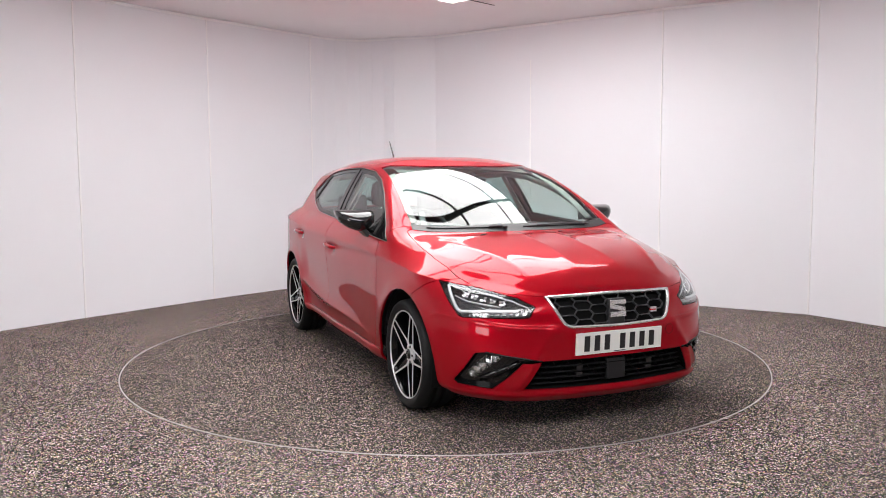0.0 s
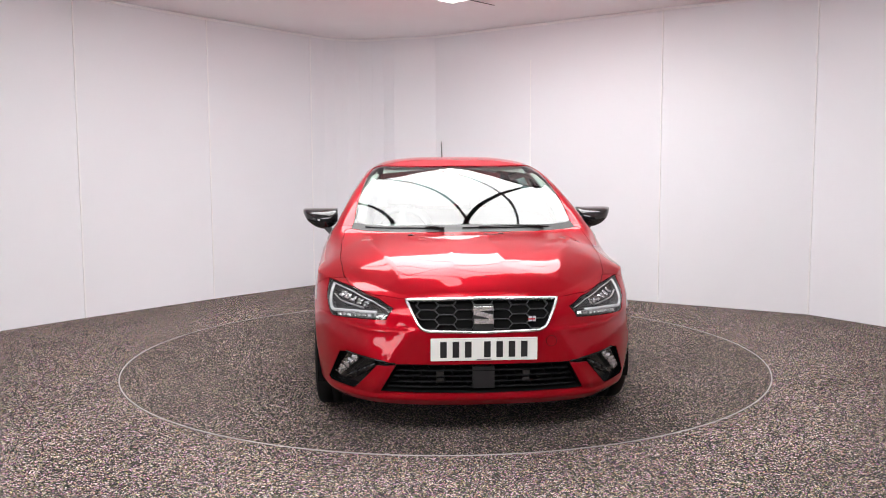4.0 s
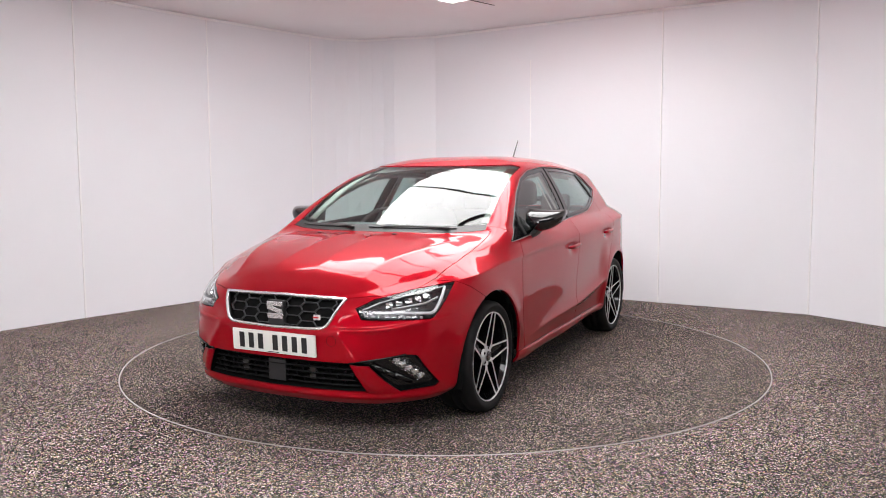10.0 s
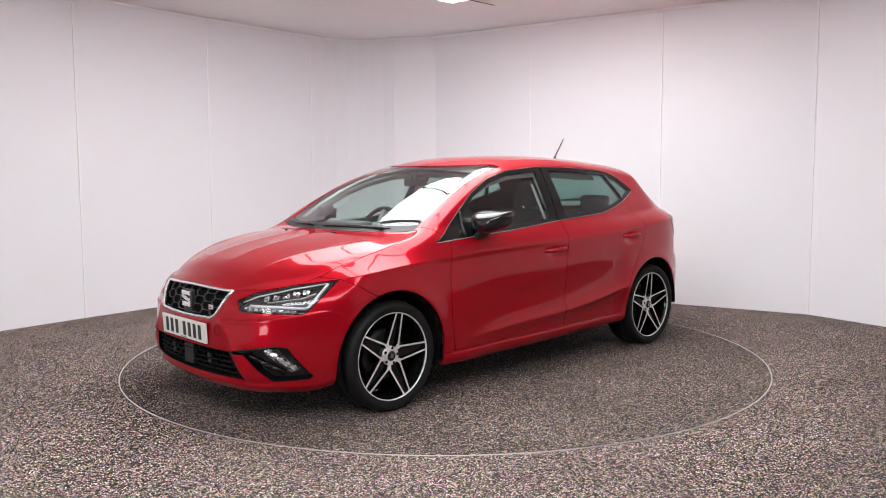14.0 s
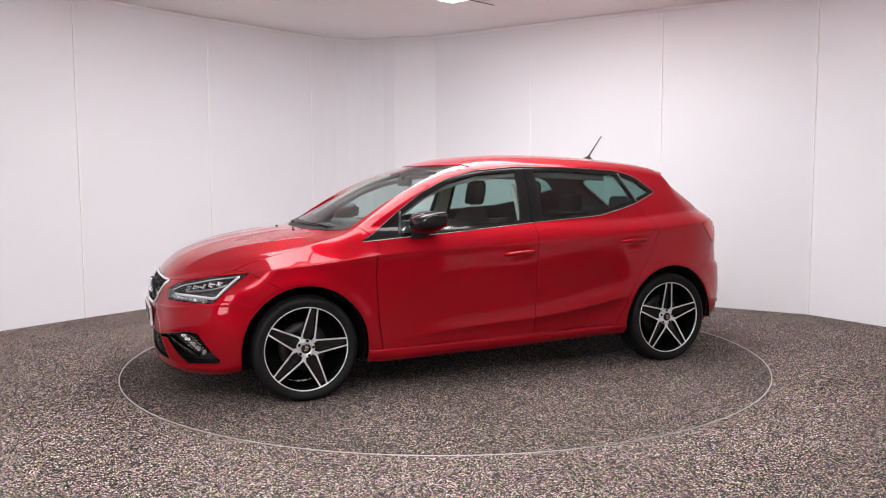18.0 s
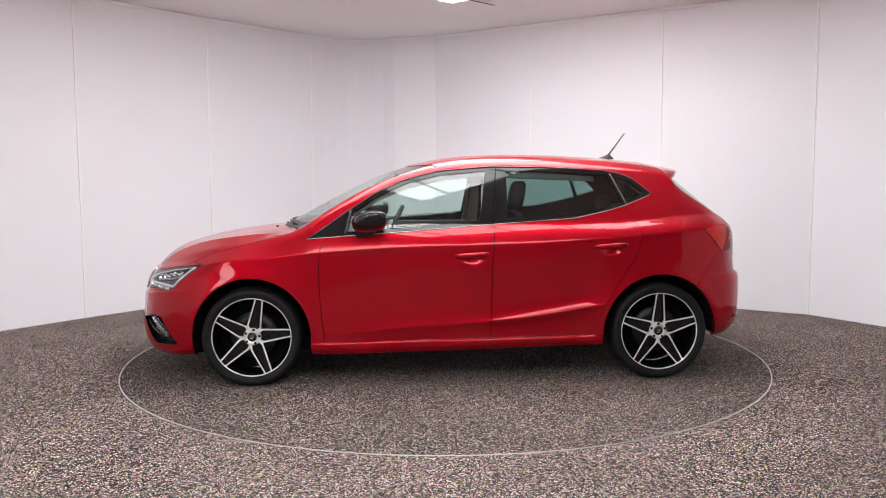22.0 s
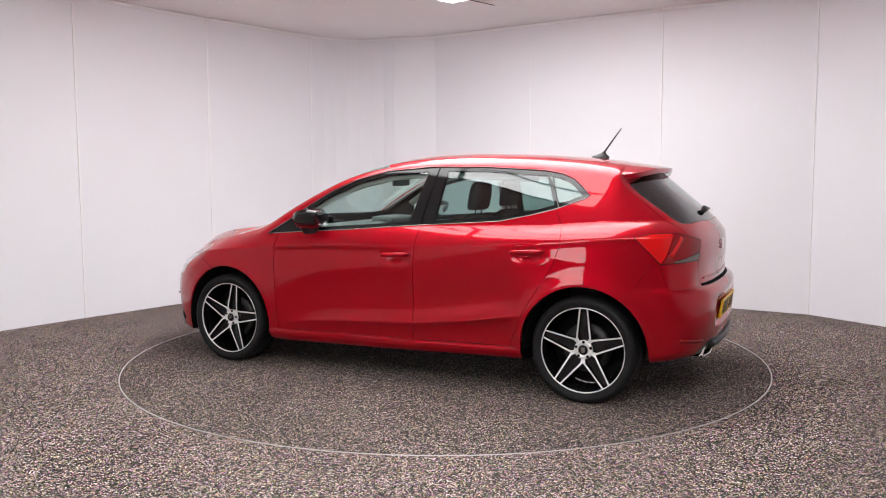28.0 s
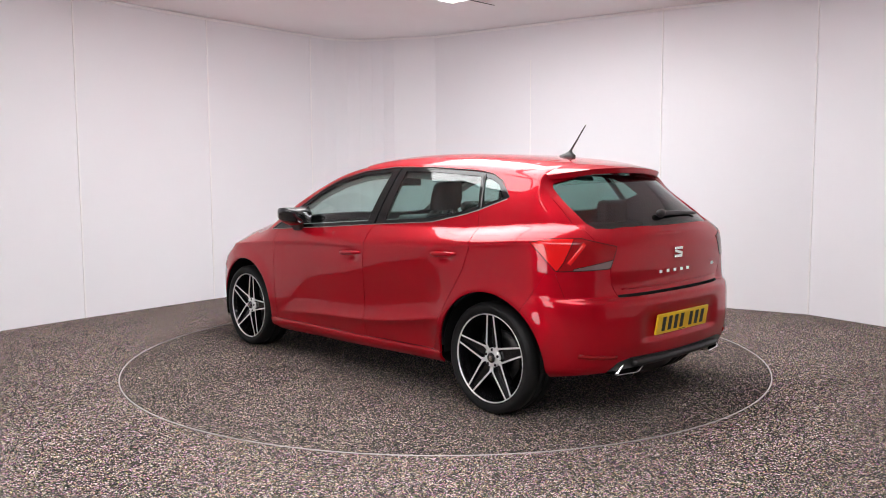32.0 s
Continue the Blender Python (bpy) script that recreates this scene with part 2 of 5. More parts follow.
    # turntable disc with its metal edge
    tb = bmesh.new()
    lathe(tb, [(0.0001, 0.0), (R - 0.006, 0.0), (R - 0.006, -0.06), (0.0001, -0.06)], 128, "Z")
    table = tagged(new("turntable", None), "round carpeted turntable with a thin metal edge", "turntable")
    part("disc", tb, DISC_CARPET, table, smooth=False)
    eb = bmesh.new()
    lathe(eb, [(R - 0.0055, -0.03), (R - 0.0055, 0.003), (R - 0.003, 0.003), (R - 0.003, -0.03)], 160, "Z", closed=True)
    part("edge_ring", eb, EDGE, table, "thin worn metal edge")
    eb = bmesh.new()
    lathe(eb, [(R - 0.001, -0.03), (R - 0.001, 0.003), (R + 0.002, 0.003), (R + 0.002, -0.03)], 160, "Z", closed=True)
    tagged(part("floor_ring", eb, EDGE), "thin metal ring set in the carpet round the turntable", "trim", kind="structure")
    return table


TABLE = room()

LAMP_GLOW = glow("light_box_fabric", (1.0, 0.985, 0.985), 8.8)
# glow of the fill light added over the camera
FILL_GLOW = glow("fill_light_fabric", (1.0, 0.985, 1.01), 8.0)
PANEL_GLOW = glow("light_panel_fabric", (1.0, 0.985, 1.0), 9.0)


def light_box():
    """Luminous fabric bays laid cornerwise under the ceiling, with thin seams between bays and a broad dark bar between the rows."""
    lamp = tagged(new("ceiling_light", None), "large luminous fabric light panels under the ceiling with dark seams", "ceiling light")
    z = CEIL - 0.035
    turn = Matrix.Translation((0.10, 1.86, 0)) @ Matrix.Rotation(radians(-45), 4, "Z")
    # in the turned axes the corner is the origin, columns run along +x and rows along -y
    edges = (0.0, 0.36, 1.08, 1.80, 2.52, 2.88)
    for x0, x1 in ((0.0, 1.30), (1.36, 2.66)):
        for y0, y1 in zip(edges, edges[1:]):
            b = bmesh.new()
            box(b, x0, -y1 + 0.024, z, x1, -y0 - 0.024, z + 0.02, m=turn)
            part("diffuser", b, LAMP_GLOW, lamp, smooth=False)
        b = bmesh.new()
        box(b, x0 - 0.03, -2.91, z + 0.021, x1 + 0.03, 0.03, CEIL - 0.001, m=turn)
        part("frame", b, TRIM, lamp, smooth=False)
    b = bmesh.new()
    box(b, 1.31, -2.88, z - 0.004, 1.35, 0, z + 0.02, m=turn)
    part("bar", b, TRIM, lamp, "dark bar between the panels", smooth=False)
    b = bmesh.new()
    box(b, 0.10, 0.10, CEIL - 0.006, 0.106, 0.45, CEIL, m=turn)
    tagged(part("trim", b, TRIM, smooth=False), "thin dark joint strip in the ceiling", "trim", kind="structure")


def light_panel(x, y, wide, z0, z1, bays, fabric):
    """An upright light panel on the wall beside the camera, in bays one over the other."""
    lamp = tagged(new("wall_light", None), "upright white fabric light panel with dark cross bars", "wall light", "light panels beside the camera")
    m = Matrix.Translation((x, y, 0)) @ Matrix.Rotation(math.atan2(-y, -x), 4, "Z")
    step = (z1 - z0) / bays
    for k in range(bays):
        b = bmesh.new()
        box(b, 0.03, -wide / 2, z0 + k * step + 0.02, 0.05, wide / 2, z0 + (k + 1) * step - 0.02, m=m)
        part("diffuser", b, fabric, lamp, smooth=False)
    b = bmesh.new()
    box(b, -0.02, -wide / 2 - 0.04, z0 - 0.04, 0.029, wide / 2 + 0.04, z1 + 0.04, 0.005, m=m)
    part("case", b, TRIM, lamp, "black lamp case", smooth=False)
    b = bmesh.new()
    box(b, -0.02, -0.03, 0.0, 0.02, 0.03, z0 - 0.03, m=m)
    part("post", b, TRIM, lamp, smooth=False)
    b = bmesh.new()
    box(b, -0.2, -0.25, 0.0, 0.2, 0.25, 0.02, m=m)
    part("foot", b, TRIM, lamp, smooth=False)


def fill_light_box():
    """An added, unseen fill light: a plain box hung under the ceiling over the camera to brighten the room."""
    lamp = tagged(new("ceiling_light", None), "unseen fill light box added above the camera", "ceiling light")
    for i in range(3):
        b = bmesh.new()
        box(b, -1.8 + 1.2 * i + 0.02, -5.4, CEIL - 0.20, -0.6 + 1.2 * i - 0.02, -3.9, CEIL - 0.14)
        part("diffuser", b, FILL_GLOW, lamp, smooth=False)
    for x, y in ((-1.7, -5.3), (-1.7, -4.0), (1.7, -5.3), (1.7, -4.0)):
        b = bmesh.new()
        box(b, x - 0.01, y - 0.01, CEIL - 0.14, x + 0.01, y + 0.01, CEIL - 0.001)
        part("hanger", b, TRIM, lamp, smooth=False)


light_box()
fill_light_box()
light_panel(-3.45, -6.05, 1.1, 0.35, 2.45, 5, PANEL_GLOW)


# ---- the car: its skin ----
# x runs from the front axle to the rear, h is the distance from the middle plane, z is up
OUTLINE = [(-0.803, 0, 0.70), (-0.794, 0.22, 0.70), (-0.762, 0.44, 0.71), (-0.70, 0.595, 0.738), (-0.60, 0.705, 0.762), (-0.50, 0.780, 0.782), (-0.38, 0.836, 0.806), (-0.2, 0.868, 0.842),
           (0.1, 0.878, 0.912), (0.25, 0.879, 0.953), (0.32, 0.879, 0.988), (0.42, 0.879, 1.055), (0.575, 0.878, 1.15), (0.76, 0.88, 1.25), (0.94, 0.882, 1.328), (1.1, 0.884, 1.368),
           (1.3, 0.885, 1.394), (1.6, 0.887, 1.406), (2.0, 0.888, 1.398), (2.4, 0.886, 1.374), (2.62, 0.878, 1.346), (2.8, 0.862, 1.308), (2.93, 0.83, 1.265), (3.03, 0.785, 1.19), (3.105, 0.72, 1.10),
           (3.165, 0.62, 1.02), (3.205, 0.46, 0.982), (3.228, 0.24, 0.976), (3.235, 0, 0.975)]
NOSE = pchip([(0.15, 0.10), (0.18, 0.07), (0.22, 0.03), (0.30, 0.008), (0.42, 0.0), (0.52, 0.003), (0.60, 0.022), (0.66, 0.044), (0.70, 0.072), (0.76, 0.14), (0.85, 0.2)])
TAIL = pchip([(0.15, 0.10), (0.24, 0.055), (0.34, 0.012), (0.42, -0.004), (0.47, -0.010), (0.56, -0.012), (0.62, -0.010), (0.655, 0.004), (0.675, 0.046), (0.72, 0.050), (0.82, 0.042), (0.90, 0.045), (0.975, 0.072), (1.05, 0.12), (1.2, 0.25), (1.35, 0.37)])
TAIL_SIDE = pchip([(0.15, 0.10), (0.24, 0.055), (0.34, 0.014), (0.45, 0.0), (0.58, 0.004), (0.70, 0.022), (0.82, 0.040), (0.90, 0.048), (0.975, 0.072), (1.05, 0.12), (1.2, 0.25), (1.35, 0.37)])
BOTTOM = pchip([(-0.822, 0.168), (-0.5, 0.178), (-0.36, 0.20), (0.35, 0.195), (2.2, 0.225), (2.9, 0.255), (3.235, 0.29)])
CREASE_LOW = pchip([(-0.803, 0.546), (-0.77, 0.548), (-0.585, 0.580), (-0.42, 0.600), (-0.3, 0.56), (0.3, 0.30), (0.5, 0.322), (0.97, 0.362), (1.5, 0.39), (1.85, 0.43), (2.16, 0.48), (2.5, 0.52), (2.8, 0.54), (3.0, 0.55)])
CREASE_TOP = pchip([(-0.5, 0.70), (-0.31, 0.764), (-0.1, 0.788), (0.1, 0.806), (0.41, 0.828), (0.76, 0.846), (1.53, 0.870), (2.0, 0.892), (2.4, 0.922), (2.8, 0.952), (3.0, 0.958)])
SILL_TOP = pchip([(-0.8, 0.236), (-0.36, 0.246), (0.3, 0.268), (2.2, 0.290), (2.9, 0.33), (3.2, 0.34)])
CENTRE = pchip([(-0.732, 0.70), (-0.71, 0.735), (-0.67, 0.772), (-0.6, 0.824), (-0.5, 0.860), (-0.3, 0.907), (0.0, 0.951), (0.09, 0.9615), (0.125, 0.967), (0.145, 0.979), (0.165, 0.994), (0.2, 1.0146), (0.32, 1.0775), (0.5, 1.171), (0.7, 1.268),
                (0.9, 1.348), (1.0, 1.378), (1.15, 1.41), (1.31, 1.432), (1.5, 1.443), (1.71, 1.446), (2.0, 1.438), (2.3, 1.42), (2.6, 1.387), (2.74, 1.352), (2.82, 1.30), (2.93, 1.205), (3.07, 1.08), (3.15, 1.0), (3.19, 0.975)])
# how far the screen sweeps back from its middle to its edge
SWEEP = pchip([(0.0, 0.185), (0.25, 0.165), (0.42, 0.143), (0.575, 0.12), (0.76, 0.104), (0.94, 0.094), (1.1, 0.075), (1.35, 0.0)])
HUBS = (0.0, 2.564)


def side_inset(x, z, ztop, zbot):
    c1, c2 = CREASE_LOW(x), min(CREASE_TOP(x), ztop - 0.04)
    door = smooth(0.25, 0.55, x) * (1 - smooth(2.06, 2.26, x))
    d = z - c1
    # the doors fold sharply along the low crease: a shelf above it, turned under below it
    if d < 0:
        low = 0.027 * (1 - math.exp(d / 0.045))
    else:
        low = 0.019 * (1 - math.exp(-d / 0.045)) * (1 - smooth(0.05, 0.42, d))
    low *= smooth(0.42, 1.0, x) * (0.85 + 0.75 * smooth(1.2, 1.95, x))
    plain = 0.02 * max(0, (0.42 - z) / 0.22) ** 1.5 + 0.004
    v = door * low + (1 - door) * plain
    v += 0.03 * max(0, (zbot + 0.05 - z) / 0.05) ** 2
    # the skirt stands proud below the doors
    v -= 0.011 * door * (1 - smooth(-0.004, 0.004, z - SILL_TOP(x)))
    # a hollow hangs under the shoulder crease, which fades along the doors and comes back over the rear wheel
    crease = max(1 - smooth(0.45, 1.3, x), smooth(1.9, 2.6, x)) * smooth(-0.42, -0.25, x)
    under = max(0, c2 - z)
    v += (0.0070 * smooth(0.15, 0.6, x) * (1 - smooth(0.8, 1.75, x)) + 0.003 * smooth(2.2, 2.6, x)) * smooth(-0.42, -0.2, x) * (under / 0.034) * math.exp(1 - under / 0.034)
    belt = max(1.0, c2 + 0.085)
    up = max(0, z - c2)
    if z > belt:
        cab = 0.092 + (z - 1.0) * 0.42 + 0.40 * (z - 1.0) ** 2
    elif z > c2:
        cab = (0.092 + (belt - 1.0) * 0.42) * ((1 - 0.55 * crease) * (up / (belt - c2)) ** (1.45 + 0.75 * crease) + 0.55 * crease * up / (belt - c2))
    else:
        cab = 0
    cab *= 1 + 0.16 * smooth(1.8, 2.6, x)
    e = max(0, ztop - z)
    cab += 0.045 * max(0, 1 - e / 0.055) ** 2
    fen = 0.145 * max(0, 1 - e / 0.20) ** 2.2
    # the wing leans in strongly above its crease and stands upright below it
    fold = 0.014 + 0.131 * up / (ztop - c2) if z > c2 else 0.014 * math.exp(-under / 0.10)
    fen += smooth(-0.45, -0.15, x) * (fold - fen)
    k = smooth(-0.02, 0.48, x)
    v += (1 - k) * fen + k * cab
    # hollows behind the door handles
    for gx, gz in ((1.37, 0.79), (2.24, 0.838)):
        v += 0.020 * math.exp(-(((x - gx) / 0.062) ** 2) - (((z - gz) / 0.026) ** 2))
    # swelling over the wheels
    for hx in HUBS:
        r = math.hypot(x - hx, z - 0.31)
        v -= 0.010 * math.exp(-(((r - 0.375) / 0.05) ** 2)) * smooth(0.2, 0.5, z)
    return v


def natural(ts, ys, t):
    """Natural cubic spline."""
    n = len(ts)
    h = np.diff(ts)
    A, r = np.eye(n), np.zeros(n)
    for i in range(1, n - 1):
        A[i, i - 1], A[i, i], A[i, i + 1] = h[i - 1], 2 * (h[i - 1] + h[i]), h[i]
        r[i] = 6 * ((ys[i + 1] - ys[i]) / h[i] - (ys[i] - ys[i - 1]) / h[i - 1])
    m = np.linalg.solve(A, r)
    i = np.clip(np.searchsorted(ts, t, side="right") - 1, 0, n - 2)
    u, w = ts[i + 1] - t, t - ts[i]
    return m[i] * u**3 / (6 * h[i]) + m[i + 1] * w**3 / (6 * h[i]) + (ys[i] / h[i] - m[i] * h[i] / 6) * u + (ys[i + 1] / h[i] - m[i + 1] * h[i] / 6) * w


def ridge_lines(x):
    """Distance from the middle of the two pairs of folds that run up the bonnet."""
    return 0.40 + 0.20 * smooth(-0.7, 0.1, x), 0.13 - 0.02 * smooth(-0.7, 0.1, x)


def ridge(x, h, edge):
    """Height of the pressed folds of the bonnet, the outer pair wider apart towards the screen."""
    if x > 0.2 or edge < 0.45:
        return 0.0
    r, ri = ridge_lines(x)
    k = smooth(-0.70, -0.5, x) * (1 - smooth(-0.02, 0.12, x))
    return k * (0.011 * math.exp(-abs(h - r) / 0.040) - 0.003 * math.exp(-(((h - r - 0.09) / 0.05) ** 2)) + 0.0055 * math.exp(-abs(h - ri) / 0.05))


def nose_folds(h, z, c):
    """Pressed folds of the front bumper: a ledge under the lamps, an edge beside the lower grille, a proud lip."""
    d = z - c
    k = smooth(0.34, 0.44, h)
    v = k * (0.011 * min(1, d / 0.010) * (1 - smooth(0.02, 0.08, d)) if d > 0 else 0.007 * (-d / 0.03) * math.exp(1 + d / 0.03))
    edge = 0.452 + (0.42 - z) * (0.50 if z < 0.42 else 0.70)
    v -= (0.018 - 0.008 * smooth(0.38, 0.46, z)) * math.exp(-abs(h - edge) / 0.028) * smooth(0.22, 0.26, z) * (1 - smooth(0.53, 0.57, z))
    v -= 0.020 * (1 - smooth(0.196, 0.238, z))
    return v


def plate_recess(h, z):
    """Hollow of the rear bumper round the number plate, deepest at its foot."""
    return 0.020 * (1 - smooth(0.30, 0.42, h)) * smooth(0.415, 0.445, z) * (1 - smooth(0.52, 0.63, z))


def skin():
    """Half of the car's outer skin as one welded sheet: rows round the side, then the top cap."""
    kx, kh, kz = (np.array([o[i] for o in OUTLINE]) for i in range(3))
    ts = np.concatenate([[0], np.cumsum(np.hypot(np.diff(kx), np.diff(kh)))])
    NS, NC = 320, 44
    STEPS = (9, 26, 36, 34)
    NV = sum(STEPS) + 1
    t = np.linspace(0, ts[-1], NS)
    X, H = natural(ts, kx, t), np.maximum(natural(ts, kh, t), 0)
    zt = pchip(list(zip(ts, kz)))
    ZE = np.array([zt(v) for v in t])
    # smooth the top line a little
    for _ in range(4):
        ZE[1:-1] = 0.25 * ZE[:-2] + 0.5 * ZE[1:-1] + 0.25 * ZE[2:]
    H[0] = H[-1] = 0
    P = np.zeros((NS, NV + NC, 3))
    for i in range(NS):
        zb = BOTTOM(X[i])
        wf, wr = 1 - smooth(-0.78, -0.02, X[i]), smooth(2.62, 3.12, X[i])
        # rows of the sheet lie on the creases
        ct = min(CREASE_TOP(X[i]), ZE[i] - 0.04)
        cl = min(CREASE_LOW(X[i]), ct - 0.06)
        cs = min(SILL_TOP(X[i]), cl - 0.02)
        stops = (zb, max(cs, zb + 0.01), cl, ct, ZE[i])
        zs = [stops[k] + (stops[k + 1] - stops[k]) * q / n for k, n in enumerate(STEPS) for q in range(n)] + [ZE[i]]
        for j in range(NV):
            z = zs[j]
            ins = side_inset(X[i], z, ZE[i], zb)
            h = H[i] * (1 - ins / 0.88)
            P[i, j] = (X[i] + wf * (NOSE(z) + nose_folds(h, z, cl)) - wr * (TAIL(z) + 0.6 * smooth(0.50, 0.66, h) * (TAIL_SIDE(z) - TAIL(z)) + plate_recess(h, z)), h, z)
        xe, he, ze = P[i, NV - 1]
        zc = CENTRE(xe)
        p = 2.8 - 0.8 * smooth(0.0, 0.2, xe) + 1.3 * smooth(0.85, 1.3, xe) - 0.9 * smooth(2.6, 2.9, xe)
        bow = SWEEP(xe) * smooth(-0.1, 0.1, xe)
        flat = smooth(-0.62, -0.40, xe) * (1 - smooth(0.95, 1.25, xe))
        ro, ri = ridge_lines(xe)
        marks = (1.0, min(ro / max(he, 0.05), 0.85), min(ri / max(he, 0.05), 0.30), 0.0)
        fs = [marks[k] + (marks[k + 1] - marks[k]) * (q + 1) / n for k, n in enumerate((12, 16, 16)) for q in range(n)]
        wb = 1 - smooth(0.0, 0.35, xe)
        for j in range(NC):
            f = wb * fs[j] + (1 - wb) * (1 - (j + 1) / NC) ** 0.85
            q8 = 0.5 - 0.35 * smooth(0.1, 0.3, xe)
            g = flat * ((1 - q8) * f**2.1 + q8 * f**8) + (1 - flat) * f**p
            back = bow * f * f
            zf = CENTRE(xe - back)
            P[i, NV + j] = (xe, he * f, zf + (ze - zf) * g + ridge(xe, he * f, he))
    # calm the bonnet and the roof lengthwise
    for lo, hi, turns in ((-0.62, 0.0, 14), (0.38, 1.05, 24), (0.98, 2.55, 14)):
        rows = [i for i in range(1, NS - 1) if lo < P[i, NV, 0] < hi]
        a, b = rows[0], rows[-1] + 1
        for _ in range(turns):
            P[a:b, NV:, 2] = 0.5 * P[a:b, NV:, 2] + 0.25 * (P[a - 1 : b - 1, NV:, 2] + P[a + 1 : b + 1, NV:, 2])
    # the screen and the bonnet are even surfaces: draw each to the smooth sheet that lies nearest, and press the folds into the bonnet
    cap = P[:, NV:]
    cx, ch = cap[..., 0], cap[..., 1]
    edge = ch / (cap[:, :1, 1] + 1e-6)
    folds = np.array([[ridge(cx[i, j], ch[i, j], P[i, NV - 1, 1]) for j in range(NC)] for i in range(NS)])
    foot = (ch / 0.69) ** 2

    def ease(a, b, x):
        t = np.clip((x - a) / (b - a), 0, 1)
        return t * t * (3 - 2 * t)

    for weight, degree, fold in ((ease(0.150, 0.175, cx - 0.20 * foot) * (1 - ease(0.93, 0.99, cx - 0.15 * foot)) * (1 - ease(0.96, 0.99, edge)), (4, (0, 1, 2)), 0 * folds),
                                 (ease(-0.60, -0.52, cx) * (1 - ease(0.06, 0.11, cx - 0.17 * foot)) * (1 - ease(0.84, 0.93, edge)), (5, (0, 1, 2, 3)), folds)):
        zone = weight > 0
        u, v, w = cx[zone], (ch[zone] / 0.7) ** 2, cap[..., 2][zone] - fold[zone]
        terms = np.stack([u**a * v**b for a in range(degree[0]) for b in degree[1]], 1)
        k = np.sqrt(weight[zone])[:, None]
        even = terms @ np.linalg.lstsq(terms * k, w * k[:, 0], rcond=None)[0]
        cap[..., 2][zone] = fold[zone] + w + weight[zone] * (even - w)
    # round the edge between side and top
    for _ in range(3):
        for j in (NV - 2, NV - 1, NV):
            P[1:-1, j] = 0.5 * P[1:-1, j] + 0.25 * (P[1:-1, j - 1] + P[1:-1, j + 1])
    return P


def grid_bm(P):
    bm = bmesh.new()
    n, m = P.shape[:2]
    V = [[bm.verts.new(P[i, j]) for j in range(m)] for i in range(n)]
    for i in range(n - 1):
        for j in range(m - 1):
            q = [V[i][j], V[i + 1][j], V[i + 1][j + 1], V[i][j + 1]]
            bm.faces.new(q)
    bmesh.ops.remove_doubles(bm, verts=bm.verts, dist=1e-5)
    bmesh.ops.dissolve_degenerate(bm, edges=bm.edges, dist=1e-5)
    bm.normal_update()
    return bm


def plane_axes(d):
    d = Vector(d).normalized()
    u = d.cross(Vector((0, 0, 1)))
    if u.length < 1e-3:
        u = Vector((1, 0, 0))
    u.normalize()
    return d, u, u.cross(d)


def inside(p, poly):
    c, n = False, len(poly)
    for i in range(n):
        (x1, y1), (x2, y2) = poly[i], poly[(i + 1) % n]
        if (y1 > p[1]) != (y2 > p[1]) and p[0] < (x2 - x1) * (p[1] - y1) / (y2 - y1) + x1:
            c = not c
    return c


def cut(bm, pts, d, key, tag, zone=None, over=None):
    """Score an outline, seen along d, into the skin, and give the faces inside it the number tag."""
    d, u, w = plane_axes(d)
    lay = bm.faces.layers.int[key]
    poly = [(Vector(p).dot(u), Vector(p).dot(w)) for p in pts]
    n = len(poly)
    lo = (min(p[0] for p in poly) - 0.03, min(p[1] for p in poly) - 0.03)
    hi = (max(p[0] for p in poly) + 0.03, max(p[1] for p in poly) + 0.03)
    near = []
    for f in bm.faces:
        c = f.calc_center_median()
        if lo[0] < c.dot(u) < hi[0] and lo[1] < c.dot(w) < hi[1] and (zone is None or zone(c, f)):
            near.append(f)
    for i in range(n):
        a, b = poly[i], poly[(i + 1) % n]
        sx, sy = sorted((a[0], b[0])), sorted((a[1], b[1]))
        sel, rest = [], []
        for f in near:
            us = [v.co.dot(u) for v in f.verts]
            vs = [v.co.dot(w) for v in f.verts]
            (sel if max(us) > sx[0] - 1e-4 and min(us) < sx[1] + 1e-4 and max(vs) > sy[0] - 1e-4 and min(vs) < sy[1] + 1e-4 else rest).append(f)
        if not sel:
            continue
        co = u * a[0] + w * a[1]
        no = (u * (b[1] - a[1]) - w * (b[0] - a[0])).normalized()
        geom = list({g for f in sel for g in (*f.verts, *f.edges)}) + sel
        r = bmesh.ops.bisect_plane(bm, geom=geom, plane_co=co, plane_no=no, dist=1e-5)
        near = rest + [g for g in r["geom"] if isinstance(g, bmesh.types.BMFace)]
        near = list({f for f in near if f.is_valid})
    for f in near:
        c = f.calc_center_median()
        if inside((c.dot(u), c.dot(w)), poly) and (over is None or f[lay] in over):
            f[lay] = tag


def arc(cx, cz, r, a0, a1, n, h=0.9):
    return [(cx + r * math.cos(radians(a0 + (a1 - a0) * i / n)), h, cz + r * math.sin(radians(a0 + (a1 - a0) * i / n))) for i in range(n + 1)]


(BODY, ARCH, GLASS_F, GLASS_R, GLASS_Q, DOOR_F, DOOR_R, FENDER, BUMPER_F, BUMPER_R, HOOD, SCREEN, ROOF, REAR_GLASS, HATCH, HEADLAMP, TAILLAMP, GRILLE, LOW_GRILLE, FOG,
 FRAME_F, FRAME_R, SILL, HATCH_LOW, COWL, TAIL_IN, TAIL_CLEAR, DIFFUSER) = range(28)


def side_line(pts):
    return [(x, 0.9, z) for x, z in pts]


